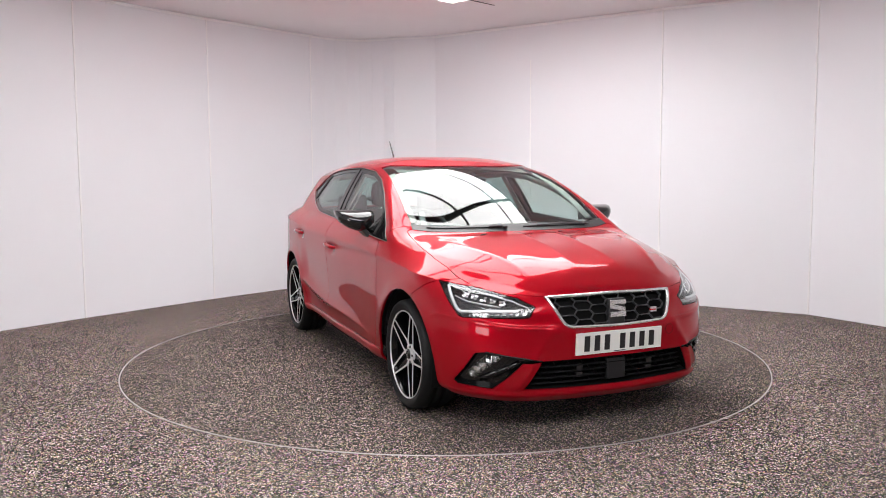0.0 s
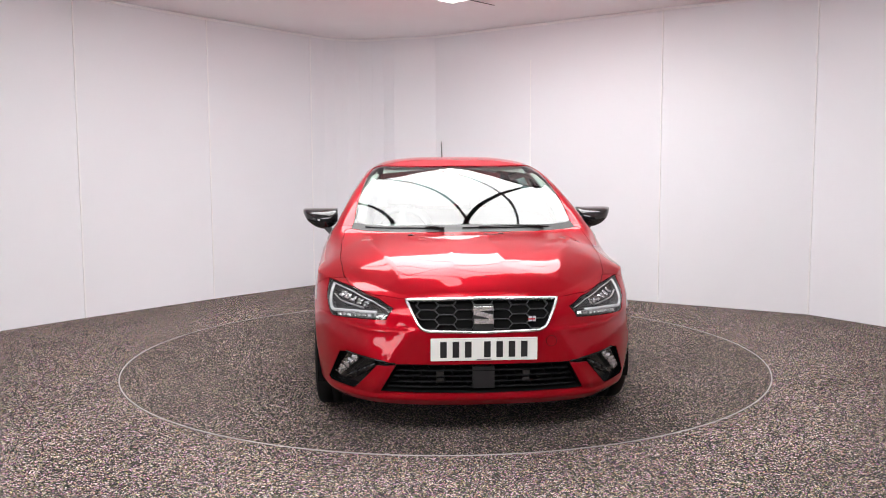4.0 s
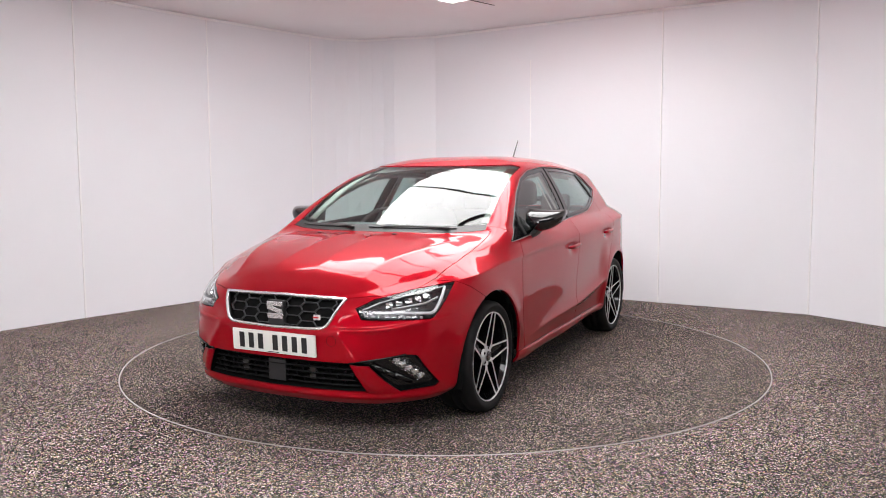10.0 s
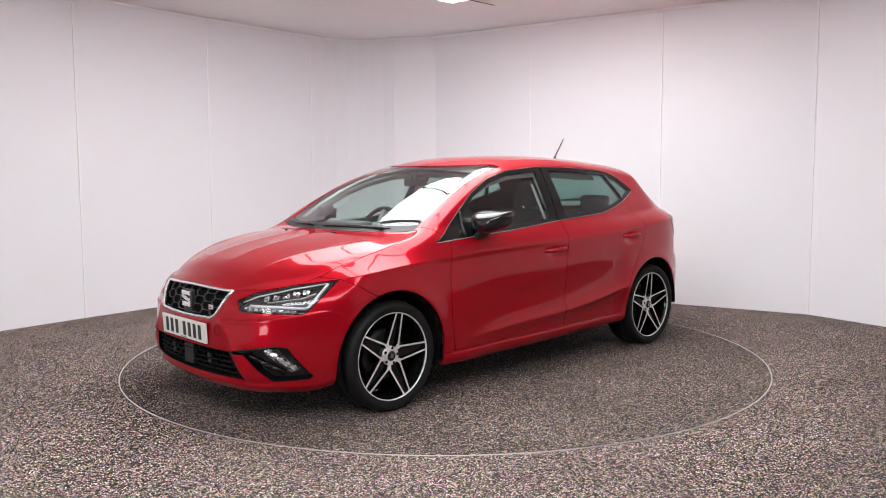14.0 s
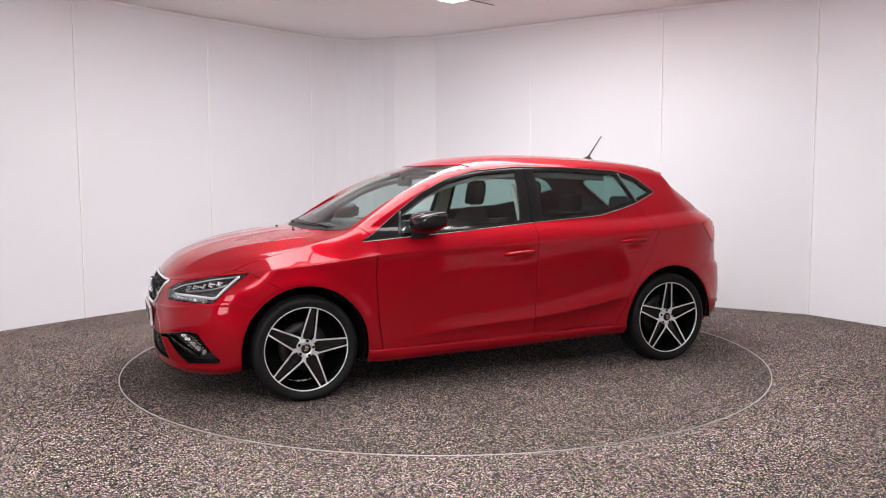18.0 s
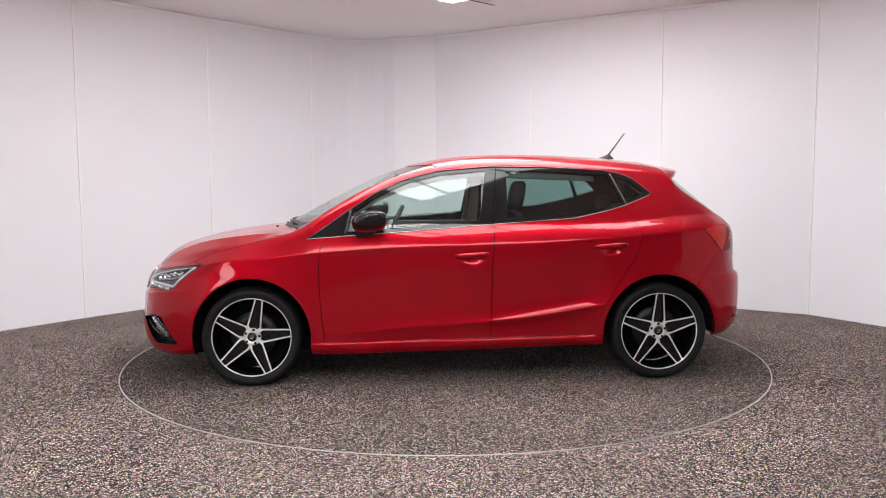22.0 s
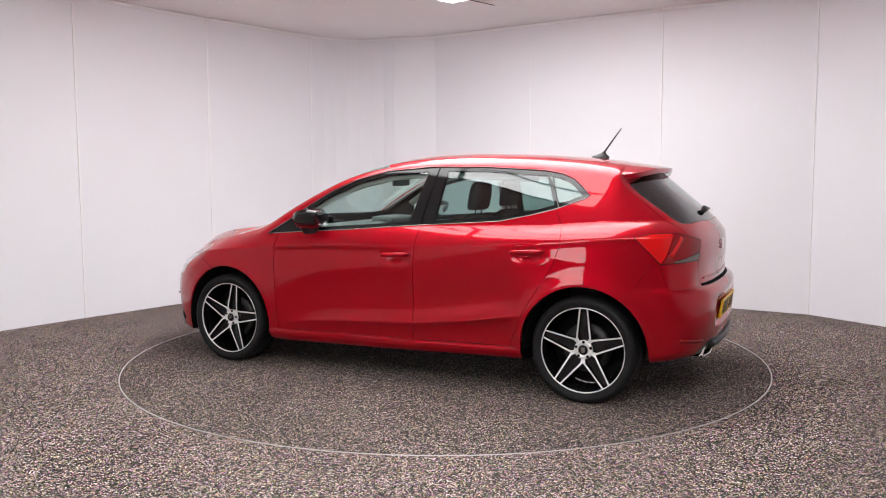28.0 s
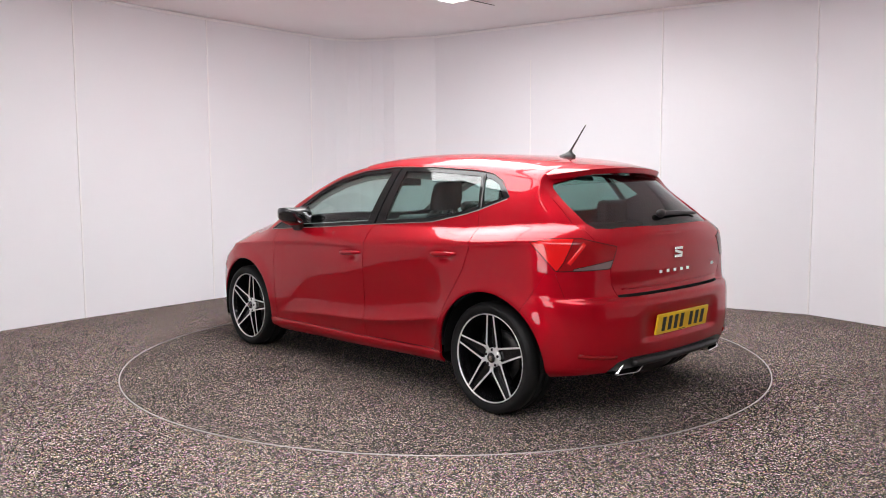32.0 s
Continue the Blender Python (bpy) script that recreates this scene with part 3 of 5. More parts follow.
def cut_skin(bm):
    key = "part"
    bm.faces.layers.int.new(key)
    lay = bm.faces.layers.int[key]
    S, T, F = (0, 1, 0), (0, 0, -1), (1, 0, 0)

    def on_side(c, f):
        return c.y > 0.42

    # bumpers first, then the panels that lie over them
    cut(bm, side_line([(-1.0, 0.0), (-0.10, 0.0), (-0.10, 0.645), (-0.30, 0.757), (-0.62, 0.80), (-1.0, 0.80)]), S, key, BUMPER_F, lambda c, f: c.x < 0)
    cut(bm, side_line([(2.72, 0.0), (3.5, 0.0), (3.5, 0.672), (3.02, 0.672), (2.975, 0.80), (2.93, 0.80), (2.80, 0.60), (2.72, 0.55)]), S, key, BUMPER_R, lambda c, f: c.x > 2.6)
    # top cap: bonnet, screen, roof, rear glass
    cowl = [(0.122 + 0.18 * (y / 0.69) ** 2, y, 0) for y in np.linspace(0, 0.70, 8)]
    cut(bm, [(-0.9, -0.1, 0), (0.122, -0.1, 0)] + cowl + [(0.29, 0.725, 0), (0.1, 0.735, 0), (-0.15, 0.728, 0), (-0.35, 0.70, 0), (-0.5, 0.645, 0), (-0.62, 0.535, 0), (-0.675, 0.43, 0), (-0.70, 0.36, 0), (-0.728, 0.2, 0), (-0.738, 0, 0), (-0.738, -0.1, 0)],
        T, key, HOOD, lambda c, f: c.x < 0.6 and c.z > 0.66, over=(BODY, BUMPER_F))
    ws = [(0.188 + 0.180 * (y / 0.69) ** 2, y, 0) for y in np.linspace(0, 0.675, 8)]
    head = [(0.97 + 0.17 * (y / 0.54) ** 2.2, y, 0) for y in np.linspace(0.572, 0, 8)]
    cut(bm, [(0.188, -0.1, 0)] + ws + [(0.45, 0.668, 0), (0.60, 0.650, 0), (0.78, 0.625, 0), (0.96, 0.600, 0), (1.08, 0.584, 0)] + head + [(0.97, -0.1, 0)], T, key, SCREEN, lambda c, f: c.z > 0.9 and 0 < c.x < 1.3)
    cut(bm, [(0.0, -0.1, 0), (0.188, -0.1, 0)] + ws + [(0.35, 0.678, 0), (0.30, 0.69, 0), (0.0, 0.69, 0)], T, key, COWL, lambda c, f: c.z > 0.9 and 0 < c.x < 0.6, over=(BODY,))
    cut(bm, [(2.78, -0.1, 0), (2.775, 0.40, 0), (2.74, 0.53, 0), (2.76, 0.548, 0), (2.90, 0.572, 0), (3.0, 0.578, 0), (3.05, 0.56, 0), (3.085, 0.47, 0), (3.108, 0.3, 0), (3.122, 0.12, 0), (3.125, -0.1, 0)], T, key, REAR_GLASS, lambda c, f: c.x > 2.6 and c.z > 0.99)
    # doors
    ftop = [(0.45, 0.925), (0.56, 1.045), (0.66, 1.125), (0.80, 1.215), (0.96, 1.287), (1.18, 1.337), (1.36, 1.36), (1.53, 1.366)]
    cut(bm, side_line([(0.455, 0.275), (0.432, 0.45), (0.418, 0.70), (0.428, 0.84)] + ftop + [(1.515, 1.0), (1.493, 0.71), (1.485, 0.284)]), S, key, DOOR_F, on_side)
    cut(bm, side_line([(1.485, 0.284), (1.493, 0.71), (1.515, 1.0), (1.53, 1.366), (1.86, 1.36), (2.2, 1.338), (2.27, 1.26), (2.365, 1.105), (2.43, 0.97), (2.44, 0.91), (2.39, 0.78), (2.30, 0.64), (2.215, 0.50), (2.16, 0.38), (2.12, 0.295)]), S, key, DOOR_R, on_side)
    cut(bm, side_line([(0.30, 0.0), (2.3, 0.0), (2.24, 0.285), (2.12, 0.293), (1.485, 0.282), (0.455, 0.273), (0.30, 0.262)]), S, key, SILL, on_side, over=(BODY,))
    # side glass with its dark surround
    belt = [(0.345, 0.917), (0.64, 0.937), (0.97, 0.957), (1.52, 0.998), (2.03, 1.032), (2.24, 1.075), (2.36, 1.107), (2.535, 1.172)]
    top = [(2.545, 1.182), (2.44, 1.272), (2.36, 1.306), (2.25, 1.326), (1.86, 1.349), (1.50, 1.354), (1.18, 1.328), (0.96, 1.275), (0.77, 1.19), (0.59, 1.075), (0.44, 0.972)]
    cut(bm, side_line(belt + top), S, key, FRAME_F, on_side)
    cut(bm, side_line([(0.60, 0.958), (0.97, 0.982), (1.425, 1.014), (1.475, 1.328), (1.18, 1.305), (0.97, 1.255), (0.78, 1.170), (0.625, 1.068)]), S, key, GLASS_F, on_side)
    cut(bm, side_line([(1.60, 1.026), (2.03, 1.055), (2.20, 1.088), (2.345, 1.128), (2.305, 1.22), (2.268, 1.298), (1.86, 1.325), (1.612, 1.33)]), S, key, GLASS_R, on_side)
    cut(bm, side_line([(2.375, 1.138), (2.505, 1.182), (2.42, 1.258), (2.35, 1.284), (2.285, 1.297)]), S, key, GLASS_Q, on_side)
    # fender
    cut(bm, side_line([(-0.5, 0.50), (0.30, 0.20), (0.455, 0.22), (0.432, 0.45), (0.418, 0.70), (0.428, 0.84), (0.45, 0.925), (0.40, 0.96), (0.34, 1.0), (-0.5, 1.0)]), S, key, FENDER, lambda c, f: c.y > 0.42, over=(BODY,))
    # tailgate
    cut(bm, [(3.0, -0.1, 0.672), (3.0, 0.50, 0.672), (3.0, 0.545, 0.74), (3.0, 0.56, 0.83), (3.0, 0.625, 0.95), (3.0, 0.635, 1.06), (3.0, 0.605, 1.2), (3.0, 0.57, 1.30), (3.0, -0.1, 1.315)], F, key, HATCH, lambda c, f: c.x > 2.8, over=(BODY,))
    # lamps
    cut(bm, [(-0.712, 0.436, 0.652), (-0.672, 0.525, 0.692), (-0.53, 0.675, 0.732), (-0.31, 0.788, 0.757), (-0.49, 0.757, 0.602), (-0.515, 0.742, 0.592), (-0.700, 0.452, 0.598)], (1, -1, 0), key, HEADLAMP, lambda c, f: c.x < -0.1 and c.z < 0.80)
    D = (-1, -0.9, 0)
    back = lambda c, f: c.x > 2.7 and c.z > 0.7
    cut(bm, [(2.80, 0.80, 0.957), (2.92, 0.77, 0.978), (3.05, 0.68, 0.978), (3.13, 0.49, 0.932), (3.13, 0.545, 0.822), (2.96, 0.775, 0.812)], D, key, TAILLAMP, back)
    cut(bm, [(3.025, 0.70, 0.99), (3.05, 0.68, 0.978), (3.13, 0.49, 0.932), (3.13, 0.545, 0.822), (2.965, 0.772, 0.812), (2.985, 0.745, 0.86)], D, key, TAIL_IN, back, over=(TAILLAMP,))
    cut(bm, [(3.02, 0.71, 0.826), (3.12, 0.54, 0.862), (3.13, 0.52, 0.866), (3.13, 0.55, 0.820), (3.02, 0.72, 0.810)], D, key, TAIL_CLEAR, back, over=(TAIL_IN,))
    # dark lower lip of the rear bumper
    cut(bm, [(3.2, -0.1, 0.345), (3.2, 0.44, 0.352), (3.2, 0.53, 0.335), (3.2, 0.60, 0.255), (3.2, 0.60, 0.1), (3.2, -0.1, 0.1)], F, key, DIFFUSER, lambda c, f: c.x > 2.95)
    # openings in the front
    cut(bm, [(-0.8, -0.1, 0.540), (-0.8, 0.28, 0.545), (-0.8, 0.315, 0.568), (-0.8, 0.382, 0.692), (-0.8, -0.1, 0.697)], F, key, GRILLE, lambda c, f: c.x < -0.5)
    cut(bm, [(-0.8, -0.1, 0.236), (-0.8, 0.505, 0.242), (-0.8, 0.425, 0.385), (-0.8, -0.1, 0.385)], F, key, LOW_GRILLE, lambda c, f: c.x < -0.5)
    cut(bm, [(-0.75, 0.43, 0.389), (-0.62, 0.672, 0.427), (-0.57, 0.712, 0.420), (-0.54, 0.776, 0.268), (-0.54, 0.762, 0.250), (-0.66, 0.640, 0.240), (-0.72, 0.522, 0.376), (-0.75, 0.43, 0.380)], (1, 0, 0), key, FOG, lambda c, f: c.x < -0.3 and c.z < 0.5)
    # wheel arches
    for hx in HUBS:
        cut(bm, [(hx - 0.365, 0.9, -0.1), (hx - 0.365, 0.9, 0.31)] + arc(hx, 0.31, 0.365, 180, 0, 28)[1:] + [(hx + 0.365, 0.9, -0.1)], S, key, ARCH, on_side)
    return lay


def panel(name, faces, bvh, normals, material, parent, side, label="", lip=0.014, gap=0.0022, sink=0.0):
    """One pressed panel from some faces of the skin: its edge drawn in by the gap and turned inwards. side -1 left, 1 right, 0 both halves in one."""
    bm = bmesh.new()
    vmap = {}
    halves = (-1, 1) if side == 0 else (side,)
    for s in halves:
        for f in faces:
            vs = []
            for v in f.verts:
                k = (v.index, s if v.co.y > 2e-4 else 0)
                if k not in vmap:
                    vmap[k] = bm.verts.new((v.co.x, s * v.co.y if v.co.y > 2e-4 else 0, v.co.z))
                vs.append(vmap[k])
            if s < 0:
                vs = vs[::-1]
            if len(set(vs)) == len(vs):
                try:
                    bm.faces.new(vs)
                except ValueError:
                    pass
    bm.normal_update()
    src = {}
    for v in bm.verts:
        q = Vector((v.co.x, abs(v.co.y), v.co.z))
        loc, no, idx, dist = bvh.find_nearest(q)
        n = normals(idx, loc)
        src[v] = Vector((n.x, n.y * (1 if v.co.y > 0 else -1), n.z)) if abs(v.co.y) > 2e-4 else Vector((n.x, 0, n.z)).normalized()
    outer = list(bm.faces)
    edges = [e for e in bm.edges if len(e.link_faces) == 1]
    # draw the edge in
    move = {}
    for e in edges:
        f = e.link_faces[0]
        d = (e.verts[1].co - e.verts[0].co)
        if d.length < 1e-7:
            continue
        inn = f.normal.cross(d).normalized()
        if (f.calc_center_median() - e.verts[0].co).dot(inn) < 0:
            inn = -inn
        for v in e.verts:
            move.setdefault(v, []).append(inn)
    for v, ds in move.items():
        m = sum(ds, Vector()).normalized()
        v.co += m * gap
    if sink:
        for v in bm.verts:
            v.co -= src[v] * sink
    r = bmesh.ops.extrude_edge_only(bm, edges=edges)
    for g in r["geom"]:
        if isinstance(g, bmesh.types.BMVert):
            near = min((e.other_vert(g) for e in g.link_edges if e.other_vert(g) in src), key=lambda o: (o.co - g.co).length)
            g.co -= src[near] * lip
    me = bpy.data.meshes.new(name)
    bm.faces.index_update()
    no = []
    outs = set(outer)
    bm.normal_update()
    for f in bm.faces:
        for l in f.loops:
            no.append(src[l.vert] if f in outs else f.normal.copy())
    bm.to_mesh(me)
    bm.free()
    me.shade_smooth()
    me.normals_split_custom_set([n[:] for n in no])
    me.materials.append(material)
    ob = new(name, me)
    ob.parent = parent
    if label:
        tagged(ob, label)
    return ob


from mathutils.bvhtree import BVHTree


def build_skin(car):
    P = skin()
    ref = grid_bm(P)
    # outward normals on the half sheet
    if sum(f.normal.y for f in ref.faces) < 0:
        bmesh.ops.reverse_faces(ref, faces=list(ref.faces))
    ref.normal_update()
    # across the middle plane the normals have no sideways part
    ref.verts.ensure_lookup_table()
    ref.faces.ensure_lookup_table()
    vn = [v.normal.copy() if v.co.y > 1e-4 else Vector((v.normal.x, 0, v.normal.z)).normalized() for v in ref.verts]
    fv = [([v.co.copy() for v in f.verts], [vn[v.index] for v in f.verts]) for f in ref.faces]
    bvh = BVHTree.FromBMesh(ref)

    def normals(idx, loc):
        cs, ns = fv[idx]
        n = Vector()
        for c, a in zip(cs, ns):
            n += a / ((c - loc).length + 1e-4) ** 2
        return n.normalized()

    bm = ref.copy()
    cut_skin(bm)
    lay = bm.faces.layers.int["part"]
    bm.verts.index_update()
    groups = {}
    for f in bm.faces:
        groups.setdefault(f[lay], []).append(f)
    kw = dict(bvh=bvh, normals=normals, parent=car)
    out = {}
    for tag, name, m, label, opt in (
        (HOOD, "bonnet", RED, "creased red bonnet", {}), (SCREEN, "windscreen", GLASS, "raked clear windscreen", dict(sink=0.004, lip=0.006)), (REAR_GLASS, "rear_window", PRIVACY, "dark tinted rear window", dict(sink=0.004, lip=0.006)),
        (HATCH, "tailgate", RED, "red tailgate", {}), (BUMPER_F, "front_bumper", RED, "red front bumper", dict(gap=0.0013)), (BUMPER_R, "rear_bumper", RED, "red rear bumper", dict(gap=0.0008)),
        (COWL, "scuttle", TRIM, "black plastic scuttle below the windscreen", dict(lip=0.004)), (DIFFUSER, "diffuser", TRIM, "black lower lip of the rear bumper", {}),
        (GRILLE, "grille", DARK, "black upper grille", dict(sink=0.032, lip=-0.03)), (LOW_GRILLE, "lower_grille", DARK, "black lower grille", dict(sink=0.06, lip=-0.058)),
        (BODY, "body_shell", RED, "red roof, pillars and rear quarters", dict(gap=0.0008))):
        if tag in groups:
            out[name] = panel(name, groups[tag], material=m, side=0, label=label, **kw, **opt)
    for s in (-1, 1):
        for tag, name, m, label, opt in (
            (DOOR_F, "front_door", RED, "red front door", {}), (DOOR_R, "rear_door", RED, "red rear door", {}), (FENDER, "front_wing", RED, "red front wing", {}), (SILL, "side_skirt", RED, "red side skirt", {}),
            (FRAME_F, "window_surround", GLOSS_BLACK, "gloss black window surround", dict(sink=0.003, lip=0.02, gap=0.0008)), (GLASS_F, "front_side_window", GLASS, "clear side window", dict(sink=0.006, lip=0.004, gap=0)),
            (GLASS_R, "rear_side_window", PRIVACY, "dark tinted side window", dict(sink=0.006, lip=0.004, gap=0)), (GLASS_Q, "quarter_window", PRIVACY, "dark tinted quarter window", dict(sink=0.006, lip=0.004, gap=0)),
            (HEADLAMP, "headlamp", LENS, "clear headlamp lens", dict(sink=0.001, lip=0.01)), (TAILLAMP, "tail_lamp", RED_LENS, "bright red tail lamp", dict(sink=-0.002, lip=0.02)),
            (FOG, "fog_lamp_surround", GLOSS_BLACK, "black fog lamp surround", dict(sink=0.03, lip=-0.029))):
            if tag in groups:
                out[name, s] = panel(name, groups[tag], material=m, side=s, label=label, **kw, **opt)
        sub = dict(bvh=bvh, normals=normals)
        panel("headlamp_housing", groups[HEADLAMP], material=HOUSING, side=s, parent=out["headlamp", s], sink=0.05, lip=-0.048, gap=0.004, label="black headlamp housing", **sub)
        panel("inner_lens", groups[TAIL_IN], material=DARK_RED, side=s, parent=out["tail_lamp", s], sink=-0.002, lip=0.02, label="dark red inner lens", **sub)
        panel("clear_lens", groups[TAIL_CLEAR], material=SMOKE, side=s, parent=out["tail_lamp", s], sink=-0.002, lip=0.02, gap=0.001, label="smoked clear lens", **sub)
    # dark lining behind the gaps
    ib = bmesh.new()
    vm = {}
    keep = [f for f in bm.faces if f[lay] not in (ARCH, GLASS_F, GLASS_R, GLASS_Q, SCREEN, REAR_GLASS, HEADLAMP, GRILLE, LOW_GRILLE, FOG)]
    for s in (-1, 1):
        for f in keep:
            vs = []
            for v in f.verts:
                k = (v.index, s)
                if k not in vm:
                    loc, no, idx, dist = bvh.find_nearest(v.co)
                    q = v.co - normals(idx, loc) * 0.016
                    vm[k] = ib.verts.new((q.x, s * max(q.y, 0), q.z))
                vs.append(vm[k])
            try:
                ib.faces.new(vs if s > 0 else vs[::-1])
            except ValueError:
                pass
    part("inner_shell", ib, DARK, car, "dark inner shell behind the panel gaps")
    bm.free()
    return out, bvh


CAR = tagged(new("car", None), "metallic red five-door hatchback with black alloy wheels on the turntable", "car")
PANELS, SKIN = build_skin(CAR)


# ---- wheels ----
def wheel(side):
    """A wheel about its own axle; the outer face looks along -y."""
    w = new("wheel", None)
    w.parent = CAR
    tagged(w, "low-profile black tyre on a black and silver five-spoke alloy")
    b = bmesh.new()
    lathe(b, [(0.238, 0.095), (0.252, 0.104), (0.275, 0.108), (0.298, 0.105), (0.310, 0.090), (0.3145, 0.06), (0.3145, 0.03), (0.310, 0.029), (0.310, 0.024), (0.3145, 0.023), (0.3145, -0.023), (0.310, -0.024), (0.310, -0.029), (0.3145, -0.03), (0.3145, -0.06), (0.310, -0.090), (0.298, -0.105), (0.287, -0.1085), (0.285, -0.1095), (0.275, -0.1085), (0.252, -0.104), (0.238, -0.095)], 64)
    part("tyre", b, RUBBER, w)
    b = bmesh.new()
    lathe(b, [(0.239, -0.098), (0.236, -0.096), (0.232, -0.088), (0.224, -0.05), (0.213, 0.0), (0.213, 0.08), (0.238, 0.098)], 64)
    part("rim", b, GLOSS_BLACK, w)
    b = bmesh.new()
    lathe(b, [(0.2415, -0.096), (0.2410, -0.101), (0.2385, -0.102), (0.2350, -0.0975), (0.2350, -0.094)], 80)
    part("rim_edge", b, SILVER, w, "machined silver rim edge")
    # brake disc and hub behind
    b = bmesh.new()
    lathe(b, [(0.06, 0.03), (0.06, -0.005), (0.14, -0.005), (0.14, 0.015), (0.06, 0.015)], 40)
    part("brake_disc", b, STEEL, w)
    b = bmesh.new()
    lathe(b, [(0.0001, 0.06), (0.213, 0.06)], 32)
    part("back_plate", b, DARK, w)
    # black spoke cores with bright cut faces
    for k in range(5):
        a = radians(90 + 72 * k)
        rot = Matrix.Rotation(-a, 4, "Y")
        # core wedge: narrow at hub, two bars at the rim
        b = bmesh.new()
        for (r0, w0, y0), (r1, w1, y1) in (((0.03, 0.030, -0.066), (0.234, 0.022, -0.086)),):
            prism(b, [rot @ Vector(p) for p in ((r0, y0 + 0.012, -w0), (r1, y1 + 0.012, -w1), (r1, y1 + 0.012, w1), (r0, y0 + 0.012, w0))], (0, 0.035, 0))
        part("spoke", b, GLOSS_BLACK, w, smooth=False)
        for s in (-1, 1):
            b = bmesh.new()
            pts = [(0.030, s * 0.0218), (0.0607, s * 0.0441), (0.100, s * 0.0395), (0.2335, s * 0.0255), (0.2345, s * 0.0162), (0.100, s * 0.0298), (0.070, s * 0.0325), (0.048, s * 0.0220)]
            q = [rot @ Vector((r, -0.074 - 0.020 * min(1, max(0, r - 0.04) / 0.18) ** 0.8, z)) for r, z in pts]
            prism(b, q, (0, 0.003, 0), bevel=0.0006)
            part("spoke_face", b, SILVER, w, "machined silver spoke face", smooth=False)
            b = bmesh.new()
            prism(b, [p + Vector((0, 0.0032, 0)) for p in q], (0, 0.026, 0))
            part("spoke_side", b, GLOSS_BLACK, w, smooth=False)
    b = bmesh.new()
    lathe(b, [(0.0001, -0.082), (0.026, -0.082), (0.029, -0.079), (0.030, -0.072), (0.030, -0.03), (0.0001, -0.03)], 40)
    part("hub", b, SATIN, w, "satin grey hub")
    b = bmesh.new()
    lathe(b, [(0.029, -0.072), (0.030, -0.0765), (0.049, -0.0765), (0.053, -0.074), (0.053, -0.06)], 40)
    part("hub_face", b, SILVER, w, "machined silver hub face")
    b = bmesh.new()
    lathe(b, [(0.0001, -0.0855), (0.024, -0.0850), (0.0275, -0.081), (0.0275, -0.07)], 32)
    part("centre_cap", b, GLOSS_BLACK, w, "black centre cap")
    b = bmesh.new()
    for zz, x0, x1 in ((0.0095, -0.010, 0.012), (0.0, -0.011, 0.011), (-0.0095, -0.012, 0.010)):
        prism(b, [(x0, -0.0868, zz - 0.003), (x1, -0.0868, zz - 0.003), (x1, -0.0868, zz + 0.003), (x0, -0.0868, zz + 0.003)], (0, 0.002, 0))
    part("cap_emblem", b, CHROME, w, smooth=False)
    for k in range(5):
        a = radians(90 + 72 * k)
        b = bmesh.new()
        lathe(b, [(0.0001, -0.0785), (0.007, -0.0785), (0.0085, -0.077), (0.0085, -0.05)], 12, m=Matrix.Translation((0.044 * math.cos(a), 0, 0.044 * math.sin(a))))
        part("wheel_bolt", b, BLACK_BAR, w)
    # wide rims under low tyres
    for ob in w.children:
        for v in ob.data.vertices:
            r = math.hypot(v.co.x, v.co.z)
            k = (r * 1.0186 if r < 0.2415 else 0.246 + (r - 0.2415) * 0.8493) / max(r, 1e-6)
            v.co.x, v.co.z = v.co.x * k, v.co.z * k
    return w


def place_wheels():
    first = wheel(-1)
    first.matrix_basis = pose(0, -0.756, 0.308)
    for i, (x, y, turn) in enumerate(((2.564, -0.750, 0), (0, 0.756, 180), (2.564, 0.750, 180))):
        copy_thing(first, pose(x, y, 0.308, 0, 0, turn) @ pose(0, 0, 0, 0, (1, 20, 35)[i], 0))
    first.matrix_basis = pose(0, -0.756, 0.308, 0, 12, 0)


place_wheels()
# dark liners in the wheel arches
for hx in HUBS:
    for s in (-1, 1):
        b = bmesh.new()
        pr = [(0.0001, 0.50), (0.362, 0.50), (0.362, 0.845)]
        lathe(b, [(r, s * y) for r, y in pr], 40, m=Matrix.Translation((hx, 0, 0.3145)))
        bmesh.ops.bisect_plane(b, geom=list(b.verts) + list(b.edges) + list(b.faces), plane_co=(0, 0, 0.20 if hx < 1 else 0.285), plane_no=(0, 0, -1), clear_outer=True)
        part("wheel_arch_liner", b, DARK, CAR)


# ---- the car: fittings ----
def on_skin(p, d, lift=0.0, s=-1):
    """The point of the half skin met from p along d, pushed out by lift, on the side s, and the outward normal there."""
    loc, no, idx, dist = SKIN.ray_cast(Vector(p), Vector(d).normalized())
    if loc is None:
        loc, no, idx, dist = SKIN.find_nearest(Vector(p))
    if no.dot(Vector(d)) > 0:
        no = -no
    q = loc + no * lift
    return Vector((q.x, s * q.y, q.z)), Vector((no.x, s * no.y, no.z))


def front(h, z, lift=0.0):
    s = -1 if h < 0 else 1
    return on_skin((-2, max(abs(h), 1e-4), z), (1, 0, 0), lift, s)


def rear(h, z, lift=0.0):
    s = -1 if h < 0 else 1
    return on_skin((5, max(abs(h), 1e-4), z), (-1, 0, 0), lift, s)


def flank(x, z, s, lift=0.0):
    return on_skin((x, 2, z), (0, -1, 0), lift, s)


